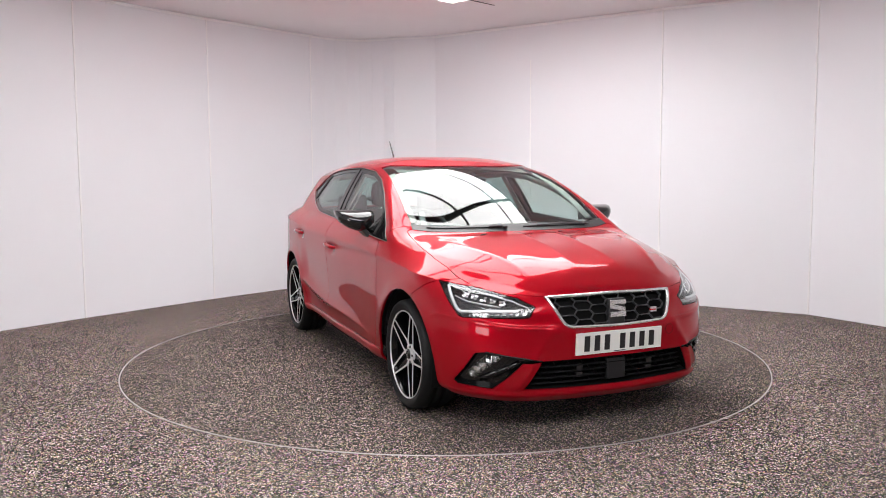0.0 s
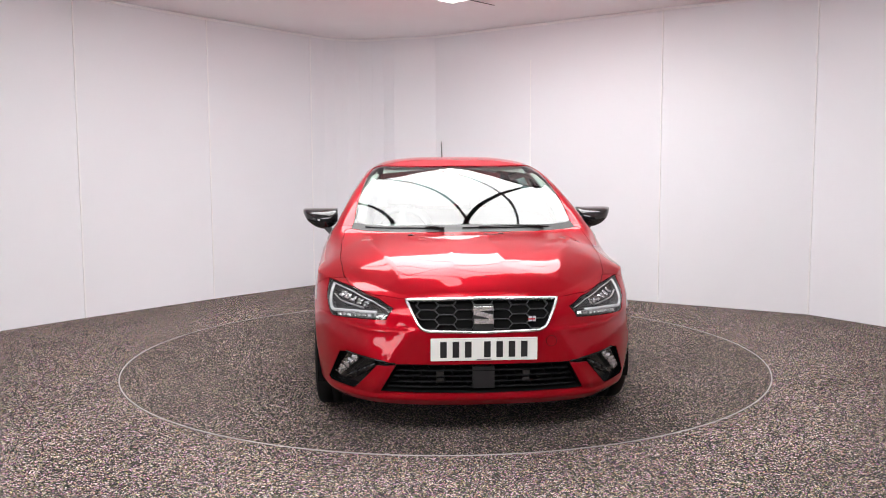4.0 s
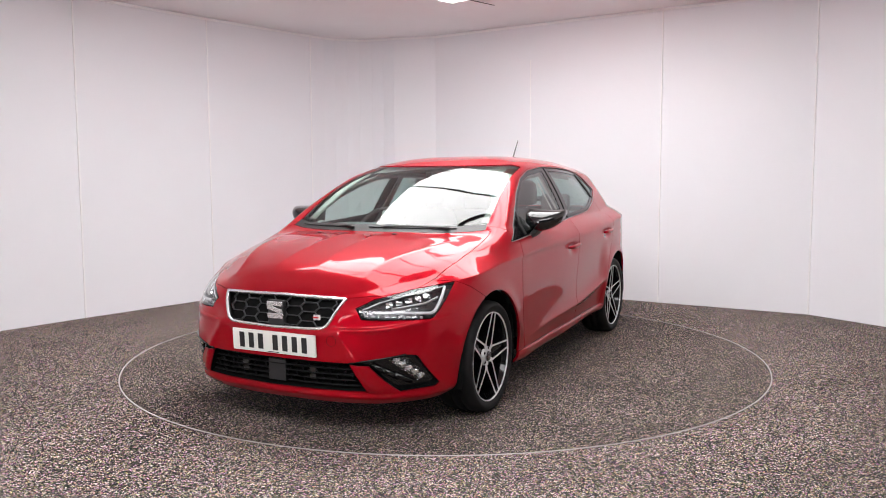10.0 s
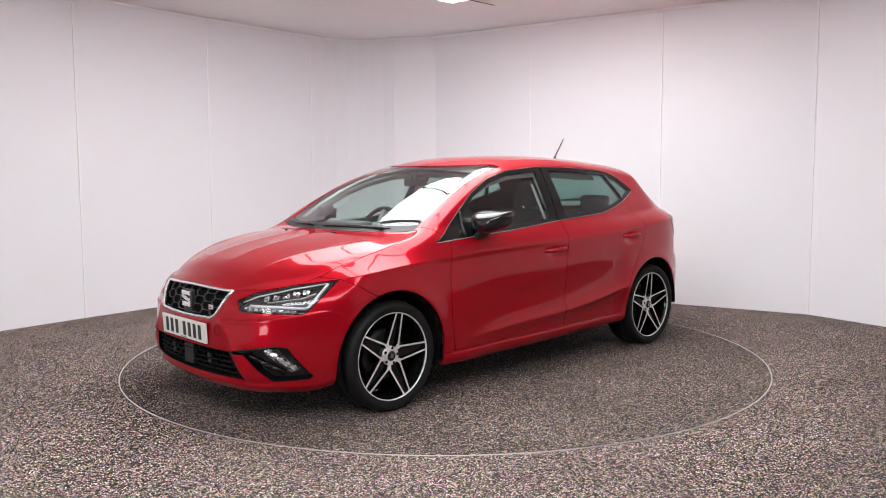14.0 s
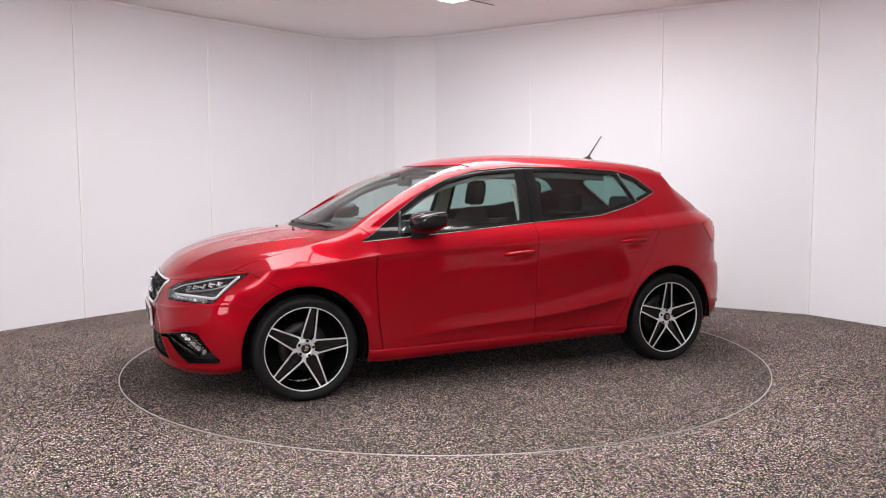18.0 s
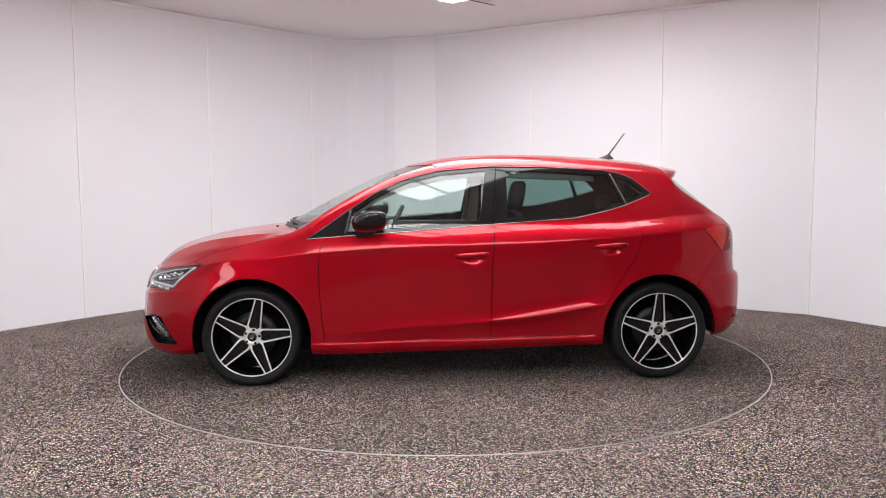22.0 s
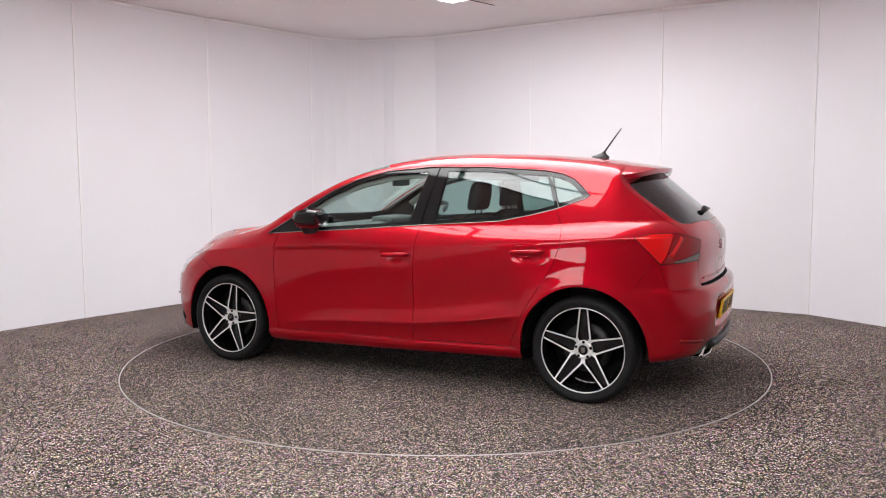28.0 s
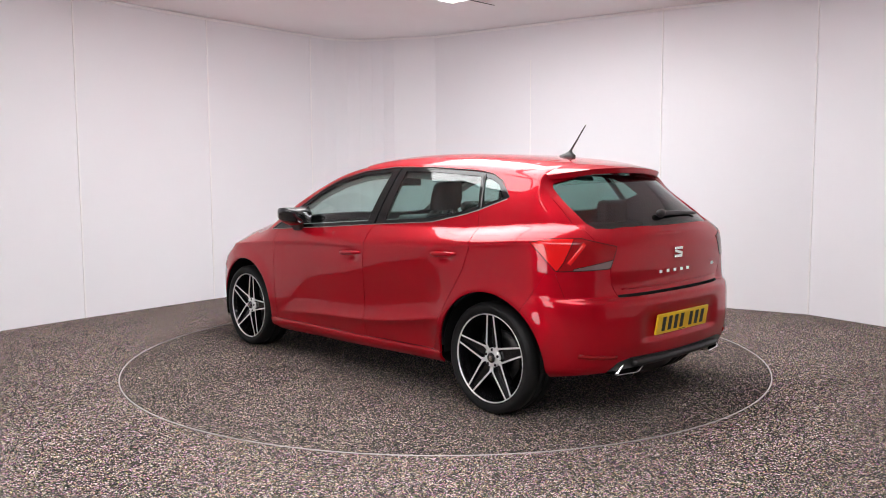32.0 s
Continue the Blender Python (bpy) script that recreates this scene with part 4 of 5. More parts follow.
def strip(bm, pts, w, t, closed=False):
    """A flat bar along points that carry their normals: width w in the surface, thickness t out of it."""
    n = len(pts)
    rings = []
    for i, (p, no) in enumerate(pts):
        a = pts[(i - 1) % n][0] if closed or i else p
        b = pts[(i + 1) % n][0] if closed or i < n - 1 else p
        tan = (b - a).normalized()
        side = tan.cross(no).normalized()
        rings.append([bm.verts.new(p + side * sx * w / 2 + no * sz * t / 2) for sx, sz in ((-1, -1), (-0.75, 1), (0.75, 1), (1, -1))])
    fs = []
    for i in range(n if closed else n - 1):
        A, B = rings[i], rings[(i + 1) % n]
        for k in range(4):
            fs.append(bm.faces.new((A[k], A[(k + 1) % 4], B[(k + 1) % 4], B[k])))
    if not closed:
        fs += [bm.faces.new(rings[0]), bm.faces.new(rings[-1][::-1])]
    bmesh.ops.recalc_face_normals(bm, faces=fs)
    return bm


def along(knots, n):
    """Points at even steps along a broken line of tuples."""
    v = [Vector(k) for k in knots]
    L = [0]
    for a, b in zip(v, v[1:]):
        L.append(L[-1] + (b - a).length)
    out = []
    for i in range(n):
        d = L[-1] * i / (n - 1)
        k = max(j for j in range(len(v) - 1) if L[j] <= d + 1e-9)
        f = (d - L[k]) / max(1e-9, L[k + 1] - L[k])
        out.append(v[k].lerp(v[k + 1], min(1, f)))
    return out


def ellipsoid(bm, c, r, m=None, seg=20, power=1.0):
    res = bmesh.ops.create_uvsphere(bm, u_segments=seg, v_segments=seg // 2, radius=1)
    mm = Matrix.Translation(c) @ (m or Matrix()) @ Matrix.Diagonal((*r, 1))
    if power != 1.0:
        for v in res["verts"]:
            v.co = Vector([math.copysign(abs(a) ** power, a) for a in v.co])
    bmesh.ops.transform(bm, matrix=mm, verts=res["verts"])
    return bm


def front_end():
    # bright frame round the upper grille
    half = [(0.0, 0.697), (0.374, 0.690), (0.311, 0.566), (0.28, 0.548), (0.0, 0.542)]
    ring = half + [(-h, z) for h, z in half[-2:0:-1]]
    ring = ring + ring[:1]
    pts = [front(p.x, p.y, 0.004) for p in along([(h, z, 0) for h, z in ring], 81)][:-1]
    b = bmesh.new()
    strip(b, pts, 0.015, 0.016, closed=True)
    part("grille_frame", b, BRIGHT, PANELS["grille"], "bright chrome grille frame")
    # honeycomb bars
    def in_grille(h, z):
        return 0.550 < z < 0.690 and abs(h) < 0.282 + (z - 0.548) * 0.62

    A, B, R = 0.056, 0.035, 0.046
    for s in (-1, 1):
        b = bmesh.new()
        for c in range(-5, 6):
            for r in range(-1, 5):
                ch, cz = c * (A + B), 0.560 + r * R + (R / 2 if c % 2 else 0)
                for (h0, z0), (h1, z1) in (((-B, R / 2), (B, R / 2)), ((-A, 0), (-B, R / 2)), ((-A, 0), (-B, -R / 2))):
                    if in_grille(ch + (h0 + h1) / 2, cz + (z0 + z1) / 2) and s * (ch + (h0 + h1) / 2) > 0.045:
                        strip(b, [front(ch + h0, cz + z0, -0.016), front(ch + h1, cz + z1, -0.016)], 0.005, 0.010)
        part("honeycomb", b, MESH_GREY, PANELS["grille"], "grey honeycomb grille mesh")
    for r in range(0, 5):
        zz = 0.262 + r * 0.029
        lim = 0.485 - (zz - 0.24) * 0.52
        b = bmesh.new()
        strip(b, [front(h, zz, -0.03) for h in np.linspace(-lim, lim, 25)], 0.006, 0.03)
        part("grille_bar", b, BLACK_BAR, PANELS["lower_grille"])
    for c in range(-6, 7):
        for r in range(4):
            h = c * 0.078 + (0.039 if r % 2 else 0)
            z0 = 0.262 + r * 0.029
            if abs(h) < 0.47 - (z0 - 0.22) * 0.52:
                b = bmesh.new()
                strip(b, [front(h - 0.01, z0, -0.032), front(h + 0.01, z0 + 0.029, -0.032)], 0.005, 0.02)
                part("grille_link", b, BLACK_BAR, PANELS["lower_grille"])
    b = bmesh.new()
    c, n = front(0, 0.315, -0.02)
    box(b, c.x - 0.006, -0.055, 0.262, c.x + 0.02, 0.055, 0.372, 0.004)
    part("radar_cover", b, GREY_COVER, PANELS["lower_grille"], "plain dark grey sensor cover", smooth=False)
    for s in (-1, 1):
        for z in (0.30, 0.335):
            b = bmesh.new()
            c, n = front(s * 0.215, z, -0.03)
            box(b, c.x - 0.012, c.y - 0.018, z - 0.012, c.x + 0.01, c.y + 0.018, z + 0.012, 0.003)
            part("bracket", b, STEEL, PANELS["lower_grille"], "metal bracket behind the bars", smooth=False)
    # badge: plain slanted bars on a dark block
    b = bmesh.new()
    c, n = front(0, 0.61, 0)
    xb = c.x
    box(b, xb - 0.004, -0.05, 0.545, xb + 0.02, 0.05, 0.675, 0.006)
    part("badge_base", b, TRIM, PANELS["grille"], "dark badge mount", smooth=False)
    b = bmesh.new()
    for z0, z1, h0, h1, sl in ((0.645, 0.668, -0.05, 0.048, 0.0), (0.616, 0.640, -0.049, 0.045, -0.012), (0.582, 0.608, -0.046, 0.050, 0.0)):
        prism(b, [(xb - 0.014, -h0, z0 - sl), (xb - 0.014, -h1, z0 + sl), (xb - 0.014, -h1, z1 + sl), (xb - 0.014, -h0, z1 - sl)], (0.012, 0, 0), bevel=0.002)
    part("badge", b, BRIGHT, PANELS["grille"], "plain chrome bar emblem", smooth=False)
    b = bmesh.new()
    for h in (-0.232, -0.252):
        c, n = front(h, 0.60, -0.004)
        box(b, c.x - 0.004, c.y - 0.008, 0.588, c.x + 0.004, c.y + 0.008, 0.614, 0.001)
    part("small_badge", b, LED, PANELS["grille"], "small silver badge", smooth=False)
    b = bmesh.new()
    c, n = front(-0.242, 0.60, -0.004)
    box(b, c.x - 0.005, c.y - 0.012, 0.597, c.x + 0.002, c.y + 0.022, 0.603)
    part("badge_stripe", b, RED_LENS, PANELS["grille"], "red badge stripe", smooth=False)
    # round towing-eye cover set in the bumper
    b = bmesh.new()
    pts = [front(-0.335 + 0.026 * math.cos(a), 0.492 + 0.026 * math.sin(a), 0.0006) for a in np.linspace(0, 2 * math.pi, 25)[:-1]]
    strip(b, pts, 0.0022, 0.001, closed=True)
    part("tow_cover_gap", b, DARK, PANELS["front_bumper"], "thin round gap of the towing-eye cover")
    # trim: sharp fold below the lamps, tow cover, lower splitter
    for s in (-1, 1):
        b = bmesh.new()
        pts = [on_skin((-2, h, z), (1, 0, 0), 0.003, s) for h, z in ((0.43, 0.387), (0.52, 0.402), (0.60, 0.415), (0.672, 0.429))]
        strip(b, pts, 0.010, 0.010)
        part("fog_trim", b, GLOSS_BLACK, PANELS["fog_lamp_surround", s], "gloss black trim bar")
        # fog lamp: a slanted bright reflector behind a clear cover
        quad = [(0.612, 0.404), (0.676, 0.414), (0.746, 0.305), (0.712, 0.290), (0.668, 0.345)]
        b = bmesh.new()
        vs = [b.verts.new(on_skin((-2, h, z), (1, 0, 0), -0.010, s)[0]) for h, z in quad]
        f = b.faces.new(vs if s > 0 else vs[::-1])
        r = bmesh.ops.extrude_face_region(b, geom=[f])
        for g in r["geom"]:
            if isinstance(g, bmesh.types.BMVert):
                g.co.x -= 0.008
        bmesh.ops.recalc_face_normals(b, faces=list(b.faces))
        part("fog_lamp", b, LENS, PANELS["fog_lamp_surround", s], "clear slanted fog lamp", smooth=False)
        rng = random.Random(3)
        for k, p in enumerate(along([(0.640, 0.396, 0), (0.686, 0.352, 0), (0.722, 0.310, 0)], 5)):
            c, n = on_skin((-2, p.x, p.y), (1, 0, 0), -0.014, s)
            q = Matrix.Translation(c) @ n.to_track_quat("Z", "Y").to_matrix().to_4x4()
            b = bmesh.new()
            for dx, dy in ((-0.010, 0.006), (0.009, 0.007), (0.0, -0.009)):
                box(b, dx - 0.009, dy - 0.008, -0.006, dx + 0.009, dy + 0.008, 0.005, 0.002, m=q @ Matrix.Rotation(rng.uniform(-0.5, 0.5), 4, "X") @ Matrix.Rotation(rng.uniform(-0.5, 0.5), 4, "Y"))
            part("fog_reflector", b, BRIGHT, PANELS["fog_lamp_surround", s], "bright faceted reflector", smooth=False)
        # slats beside the fog lamp
        for k in range(3):
            h0 = 0.535 + k * 0.048
            z0 = 0.366 - k * 0.028
            b = bmesh.new()
            strip(b, [on_skin((-2, h0, z0 + 0.012), (1, 0, 0), -0.018, s), on_skin((-2, h0 + 0.06, z0 - 0.03), (1, 0, 0), -0.018, s)], 0.03, 0.012)
            part("vent_slat", b, GLOSS_BLACK, PANELS["fog_lamp_surround", s])
        # headlamp inner pieces
        lamp = PANELS["headlamp", s]
        drl = [(-0.37, 0.765, 0.742), (-0.478, 0.755, 0.628), (-0.50, 0.745, 0.620), (-0.60, 0.63, 0.630), (-0.67, 0.50, 0.634)]
        b = bmesh.new()
        pts = [on_skin(p - Vector((1, -1, 0)), (1, -1, 0), -0.008, s) for p in along(drl, 30)]
        strip(b, pts, 0.016, 0.008)
        part("light_guide", b, LED, lamp, "white light guide")
        b = bmesh.new()
        pts = [on_skin(p - Vector((1, -1, 0)), (1, -1, 0), -0.010, s) for p in along([(-0.37, 0.765, 0.744), (-0.53, 0.672, 0.720), (-0.655, 0.54, 0.682), (-0.695, 0.46, 0.648)], 30)]
        strip(b, pts, 0.005, 0.006)
        part("light_guide", b, LED, lamp, "white light guide")
        rng = random.Random(7)
        # lower band: a bright tray with small facets in it
        b = bmesh.new()
        low = along([(-0.685, 0.468, 0.618), (-0.61, 0.63, 0.610), (-0.545, 0.715, 0.604)], 16)
        strip(b, [on_skin(p - Vector((1, -1, 0)), (1, -1, 0), -0.026, s) for p in low], 0.024, 0.006)
        part("lower_reflector", b, SATIN_GREY, lamp, "satin lower reflector band")
        for k, p in enumerate(along([tuple(p) for p in low], 9)):
            c, n = on_skin(p - Vector((1, -1, 0)), (1, -1, 0), -0.016, s)
            q = n.to_track_quat("Z", "Y").to_matrix().to_4x4()
            b = bmesh.new()
            box(b, -0.011, -0.007, -0.006, 0.011, 0.007, 0.006, 0.002, m=Matrix.Translation(c) @ q @ Matrix.Rotation(rng.uniform(-0.5, 0.5), 4, "X") @ Matrix.Rotation(rng.uniform(-0.5, 0.5), 4, "Y"))
            part("indicator_lamp", b, BRIGHT, lamp, smooth=False)
        # upper row: cut-glass projectors behind a dark brow
        for k, (px, ph, pz) in enumerate(((-0.625, 0.575, 0.675), (-0.588, 0.612, 0.683), (-0.55, 0.648, 0.69), (-0.51, 0.68, 0.699), (-0.468, 0.708, 0.708))):
            c, n = on_skin(Vector((px, ph, pz)) - Vector((1, -1, 0)), (1, -1, 0), -0.022, s)
            q = Matrix.Translation(c) @ n.to_track_quat("Z", "Y").to_matrix().to_4x4()
            b = bmesh.new()
            for dx, dy, w, h in ((-0.009, 0.009, 0.008, 0.008), (0.009, 0.010, 0.008, 0.007), (-0.008, -0.007, 0.009, 0.006), (0.010, -0.008, 0.007, 0.007)):
                box(b, dx - w, dy - h, -0.008, dx + w, dy + h, 0.004, 0.002, m=q @ Matrix.Rotation(rng.uniform(-0.45, 0.45), 4, "X") @ Matrix.Rotation(rng.uniform(-0.45, 0.45), 4, "Y"))
            part("projector", b, CHROME, lamp, "bright faceted projector", smooth=False)
        b = bmesh.new()
        pts = [on_skin(p - Vector((1, -1, 0)), (1, -1, 0), -0.018, s) for p in along([(-0.63, 0.59, 0.655), (-0.50, 0.715, 0.676), (-0.43, 0.75, 0.70)], 10)]
        strip(b, pts, 0.006, 0.010)
        part("reflector_bowl", b, SATIN, lamp, "satin reflector edge")


def plates():
    for name, label, x, z, lean, mt in (("front_number_plate", "white number plate with dark bars", -0.806, 0.462, -3, WHITE), ("rear_number_plate", "yellow number plate with dark bars", 3.232, 0.503, 9, YELLOW)):
        b = bmesh.new()
        box(b, -0.006, -0.26, -0.0555, 0.006, 0.26, 0.0555, 0.003)
        p = part(name, b, mt, CAR, label, smooth=False)
        p.matrix_basis = pose(x, 0, z, 0, lean, 0)
        for k, u in enumerate((-0.175, -0.115, -0.055, 0.005, 0.098, 0.158, 0.218)):
            b = bmesh.new()
            yy = u - 0.02
            box(b, -0.0075, yy - 0.016, -0.039, 0.0075, yy + 0.016, 0.040)
            part("character_bar", b, INK, p, smooth=False)
        b = bmesh.new()
        box(b, -0.0072, -0.035, -0.051, 0.0072, 0.035, -0.0475)
        part("maker_bar", b, INK, p, smooth=False)


def mirrors():
    for s in (-1, 1):
        root = new("wing_mirror", None)
        root.parent = CAR
        tagged(root, "gloss black door mirror")
        b = bmesh.new()
        # shell: loft of rounded sections outwards
        rings = []
        tall = (0.66, 0.86, 0.97, 1.0, 0.97, 0.89, 0.77, 0.60, 0.26)
        deep = (0.66, 0.84, 0.95, 1.0, 1.0, 0.97, 0.90, 0.74, 0.36)
        for k in range(9):
            f = k / 8
            h = 0.800 + 0.222 * f
            cx, cz = 0.745 + 0.03 * f, 1.086 - 0.064 * tall[k]
            ring = []
            for a in range(20):
                t = 2 * math.pi * a / 20
                ex = math.copysign(abs(math.cos(t)) ** 0.75, math.cos(t)) * 0.114 * deep[k] * (0.72 if math.cos(t) > 0 else 1.12)
                ez = math.copysign(abs(math.sin(t)) ** 0.7, math.sin(t)) * 0.064 * tall[k]
                ring.append(b.verts.new((cx + ex, s * h, cz + ez + 0.010 * (ex / 0.1))))
            rings.append(ring)
        fs = []
        for A, B in zip(rings, rings[1:]):
            for a in range(20):
                fs.append(b.faces.new((A[a], A[(a + 1) % 20], B[(a + 1) % 20], B[a])))
        fs += [b.faces.new(rings[0]), b.faces.new(rings[-1][::-1])]
        bmesh.ops.recalc_face_normals(b, faces=fs)
        part("shell", b, MIRROR_BLACK, root, "gloss black shell")
        b = bmesh.new()
        pts = [(0.66, s * (0.84 + 0.11 * f), 1.004 + 0.012 * f) for f in np.linspace(0, 1, 6)]
        tube(b, pts, 0.004, 6)
        part("indicator", b, SMOKE, root, "slim clear indicator strip")
        b = bmesh.new()
        prism(b, [(0.645, s * 0.79, 0.90), (0.735, s * 0.79, 0.905), (0.80, s * 0.865, 0.985), (0.66, s * 0.865, 0.985)], (0, s * 0.045, 0.004), bevel=0.012)
        part("arm", b, TRIM, root, "matt black mirror arm", smooth=False)
        b = bmesh.new()
        prism(b, [(0.822, s * 0.815, 0.978), (0.828, s * 0.925, 0.985), (0.838, s * 0.930, 1.05), (0.832, s * 0.815, 1.056)], (0.004, 0, 0))
        part("mirror_glass", b, CHROME, root, "mirror glass", smooth=False)


def door_fittings():
    for s in (-1, 1):
        for key, x0, x1, z in (("front_door", 1.262, 1.472, 0.806), ("rear_door", 2.135, 2.345, 0.855)):
            b = bmesh.new()
            n = 16
            rings = []
            for i in range(n + 1):
                f = i / n
                x = x0 + (x1 - x0) * f
                e = abs(2 * f - 1)
                p2, no2 = flank(x, z + 0.06, s, 0)
                outw = 0.030 * (1 - e**5) + 0.004
                hz = 0.015 * (1 - 0.55 * e**4)
                base = Vector((x, p2.y + s * 0.004, z + 0.012 * f))
                ring = []
                for a in range(10):
                    t = 2 * math.pi * a / 10
                    ring.append(b.verts.new(base + Vector((0, s * (outw - 0.012 + 0.011 * math.cos(t)), hz * math.sin(t)))))
                rings.append(ring)
            fs = []
            for A, B in zip(rings, rings[1:]):
                for a in range(10):
                    fs.append(b.faces.new((A[a], A[(a + 1) % 10], B[(a + 1) % 10], B[a])))
            fs += [b.faces.new(rings[0]), b.faces.new(rings[-1])]
            bmesh.ops.recalc_face_normals(b, faces=fs)
            part("door_handle", b, RED, PANELS[key, s], "red door handle")
        # bright line under the windows
        belt = [(0.352, 0.914), (0.64, 0.934), (0.97, 0.954), (1.52, 0.995), (2.03, 1.028), (2.24, 1.071), (2.36, 1.103), (2.54, 1.170)]
        b = bmesh.new()
        strip(b, [flank(p.x, p.y, s, 0.001) for p in along([(x, z, 0) for x, z in belt], 60)], 0.0035, 0.005)
        part("window_trim", b, EDGE, PANELS["window_surround", s], "satin metal window trim")
        b = bmesh.new()
        top = [(2.55, 1.18), (2.445, 1.274), (2.365, 1.308), (2.25, 1.329), (1.86, 1.352), (1.50, 1.357), (1.18, 1.331), (0.96, 1.278), (0.77, 1.193), (0.59, 1.078), (0.44, 0.972), (0.36, 0.922)]
        strip(b, [flank(p.x, p.y, s, 0.0005) for p in along([(x, z, 0) for x, z in top], 70)], 0.004, 0.005)
        part("window_seal", b, SEAL, PANELS["window_surround", s], "grey rubber window seal")
        b = bmesh.new()
        strip(b, [flank(p.x, p.y, s, 0.0) for p in along([(2.295, 1.31, 0), (2.375, 1.115, 0)], 10)], 0.008, 0.006)
        part("pillar_trim", b, SEAL, PANELS["window_surround", s])
        b = bmesh.new()
        strip(b, [flank(p.x, p.y, s, -0.001) for p in along([(1.505, 1.0, 0), (1.545, 1.352, 0)], 10)], 0.006, 0.004)
        part("door_gap_seal", b, DARK, PANELS["window_surround", s])
        b = bmesh.new()
        strip(b, [flank(p.x, p.y, s, 0.0) for p in along([(0.585, 0.945, 0), (0.615, 1.085, 0)], 8)], 0.018, 0.008)
        part("corner_bar", b, TRIM, PANELS["window_surround", s])


def rear_end():
    # roof spoiler
    b = bmesh.new()
    nh = 24
    rows = []
    for i in range(nh + 1):
        h = -0.54 + 1.08 * i / nh
        e = abs(h) / 0.54
        ah = max(abs(h), 1e-4)
        a, _ = on_skin((2.56, ah, 3), (0, 0, -1), 0.001)
        t1, _ = on_skin((2.70, ah, 3), (0, 0, -1), 0.006)
        xe = 2.86 - 0.10 * e**2.2 - 0.05 * e**10
        ze = 1.345 - 0.040 * e**2.4
        sy = lambda v: Vector((v.x, h, v.z))
        rows.append([sy(a), sy(t1), Vector((xe - 0.02, h, ze + 0.004)), Vector((xe, h, ze - 0.004)), Vector((xe - 0.010, h, ze - 0.034)), Vector((2.76 - 0.04 * e**3, h, 1.315 - 0.03 * e**2)), Vector((2.70, h, 1.30 - 0.03 * e**2))])
    V = [[b.verts.new(p) for p in r] for r in rows]
    fs = []
    m = len(rows[0])
    for A, B in zip(V, V[1:]):
        for k in range(m):
            fs.append(b.faces.new((A[k], B[k], B[(k + 1) % m], A[(k + 1) % m])))
    fs += [b.faces.new(V[0]), b.faces.new(V[-1][::-1])]
    bmesh.ops.recalc_face_normals(b, faces=fs)
    sharp(b, 50)
    part("spoiler", b, RED, PANELS["tailgate"], "red roof spoiler")
    # badge as plain bars and a row of small plain bars
    b = bmesh.new()
    for z0, z1, h0, h1, sl in ((0.890, 0.905, -0.036, 0.040, 0.0), (0.868, 0.884, -0.036, 0.038, 0.008), (0.846, 0.862, -0.040, 0.036, 0.0)):
        c, n = rear(0.02, 0.875, 0.004)
        prism(b, [(c.x, h0, z0 + sl), (c.x, h1, z0 - sl), (c.x, h1, z1 - sl), (c.x, h0, z1 + sl)], (0.008, 0, 0), bevel=0.0015)
    part("badge", b, BRIGHT, PANELS["tailgate"], "plain chrome bar emblem", smooth=False)
    for k in range(5):
        b = bmesh.new()
        h = -0.16 + 0.068 * k
        c, n = rear(h, 0.778, 0.0)
        box(b, c.x, h - 0.014, 0.770, c.x + 0.005, h + 0.014, 0.788, 0.001)
        part("letter_bar", b, CHROME, PANELS["tailgate"], smooth=False)
    b = bmesh.new()
    c, n = rear(0.43, 0.78, 0.0)
    box(b, c.x - 0.006, 0.415, 0.774, c.x + 0.003, 0.445, 0.790, 0.001)
    part("small_badge", b, CHROME, PANELS["tailgate"], "small chrome badge", smooth=False)
    # lower edge of the tailgate: a dark strip stands in for the notch's shadow
    b = bmesh.new()
    strip(b, [rear(h, 0.672, 0.001) for h in np.linspace(-0.50, 0.50, 30)], 0.024, 0.004)
    part("tailgate_slot", b, DARK, PANELS["tailgate"])
    # fold across the tailgate and the bumper
    b = bmesh.new()
    strip(b, [rear(h, 0.705 + 0.012 * abs(h), 0.001) for h in np.linspace(-0.47, 0.47, 30)], 0.010, 0.008)
    part("tailgate_fold", b, RED, PANELS["tailgate"])
    for s in (-1, 1):
        b = bmesh.new()
        strip(b, [on_skin((5, p.x, p.y), (-1, 0, 0), 0.003, s) for p in along([(0.545, 0.366, 0), (0.64, 0.372, 0), (0.735, 0.384, 0)], 10)], 0.024, 0.006)
        part("reflector", b, DARK_RED, PANELS["rear_bumper"], "red reflector strip")
        b = bmesh.new()
        rim = [(2.80, 0.80, 0.957), (2.92, 0.77, 0.978), (3.05, 0.68, 0.978), (3.13, 0.49, 0.932), (3.13, 0.545, 0.822), (2.96, 0.775, 0.812), (2.80, 0.80, 0.957)]
        pts = [on_skin(p + Vector((1, 0.9, 0)), (-1, -0.9, 0), 0.0005, s) for p in along(rim, 60)][:-1]
        strip(b, pts, 0.005, 0.004, closed=True)
        part("lamp_seal", b, BLACK_BAR, PANELS["tail_lamp", s], "black lamp seal")
        b = bmesh.new()
        guide = [(3.055, 0.665, 0.952), (3.01, 0.735, 0.850)]
        strip(b, [on_skin(p + Vector((1, 0.9, 0)), (-1, -0.9, 0), 0.003, s) for p in along(guide, 10)], 0.022, 0.003)
        part("light_guide", b, RED_LENS, PANELS["tail_lamp", s], "brighter red light guide")
        # exhaust trims
        b = bmesh.new()
        ring = [(0.285, 0.340), (0.450, 0.343), (0.530, 0.266), (0.365, 0.262)]
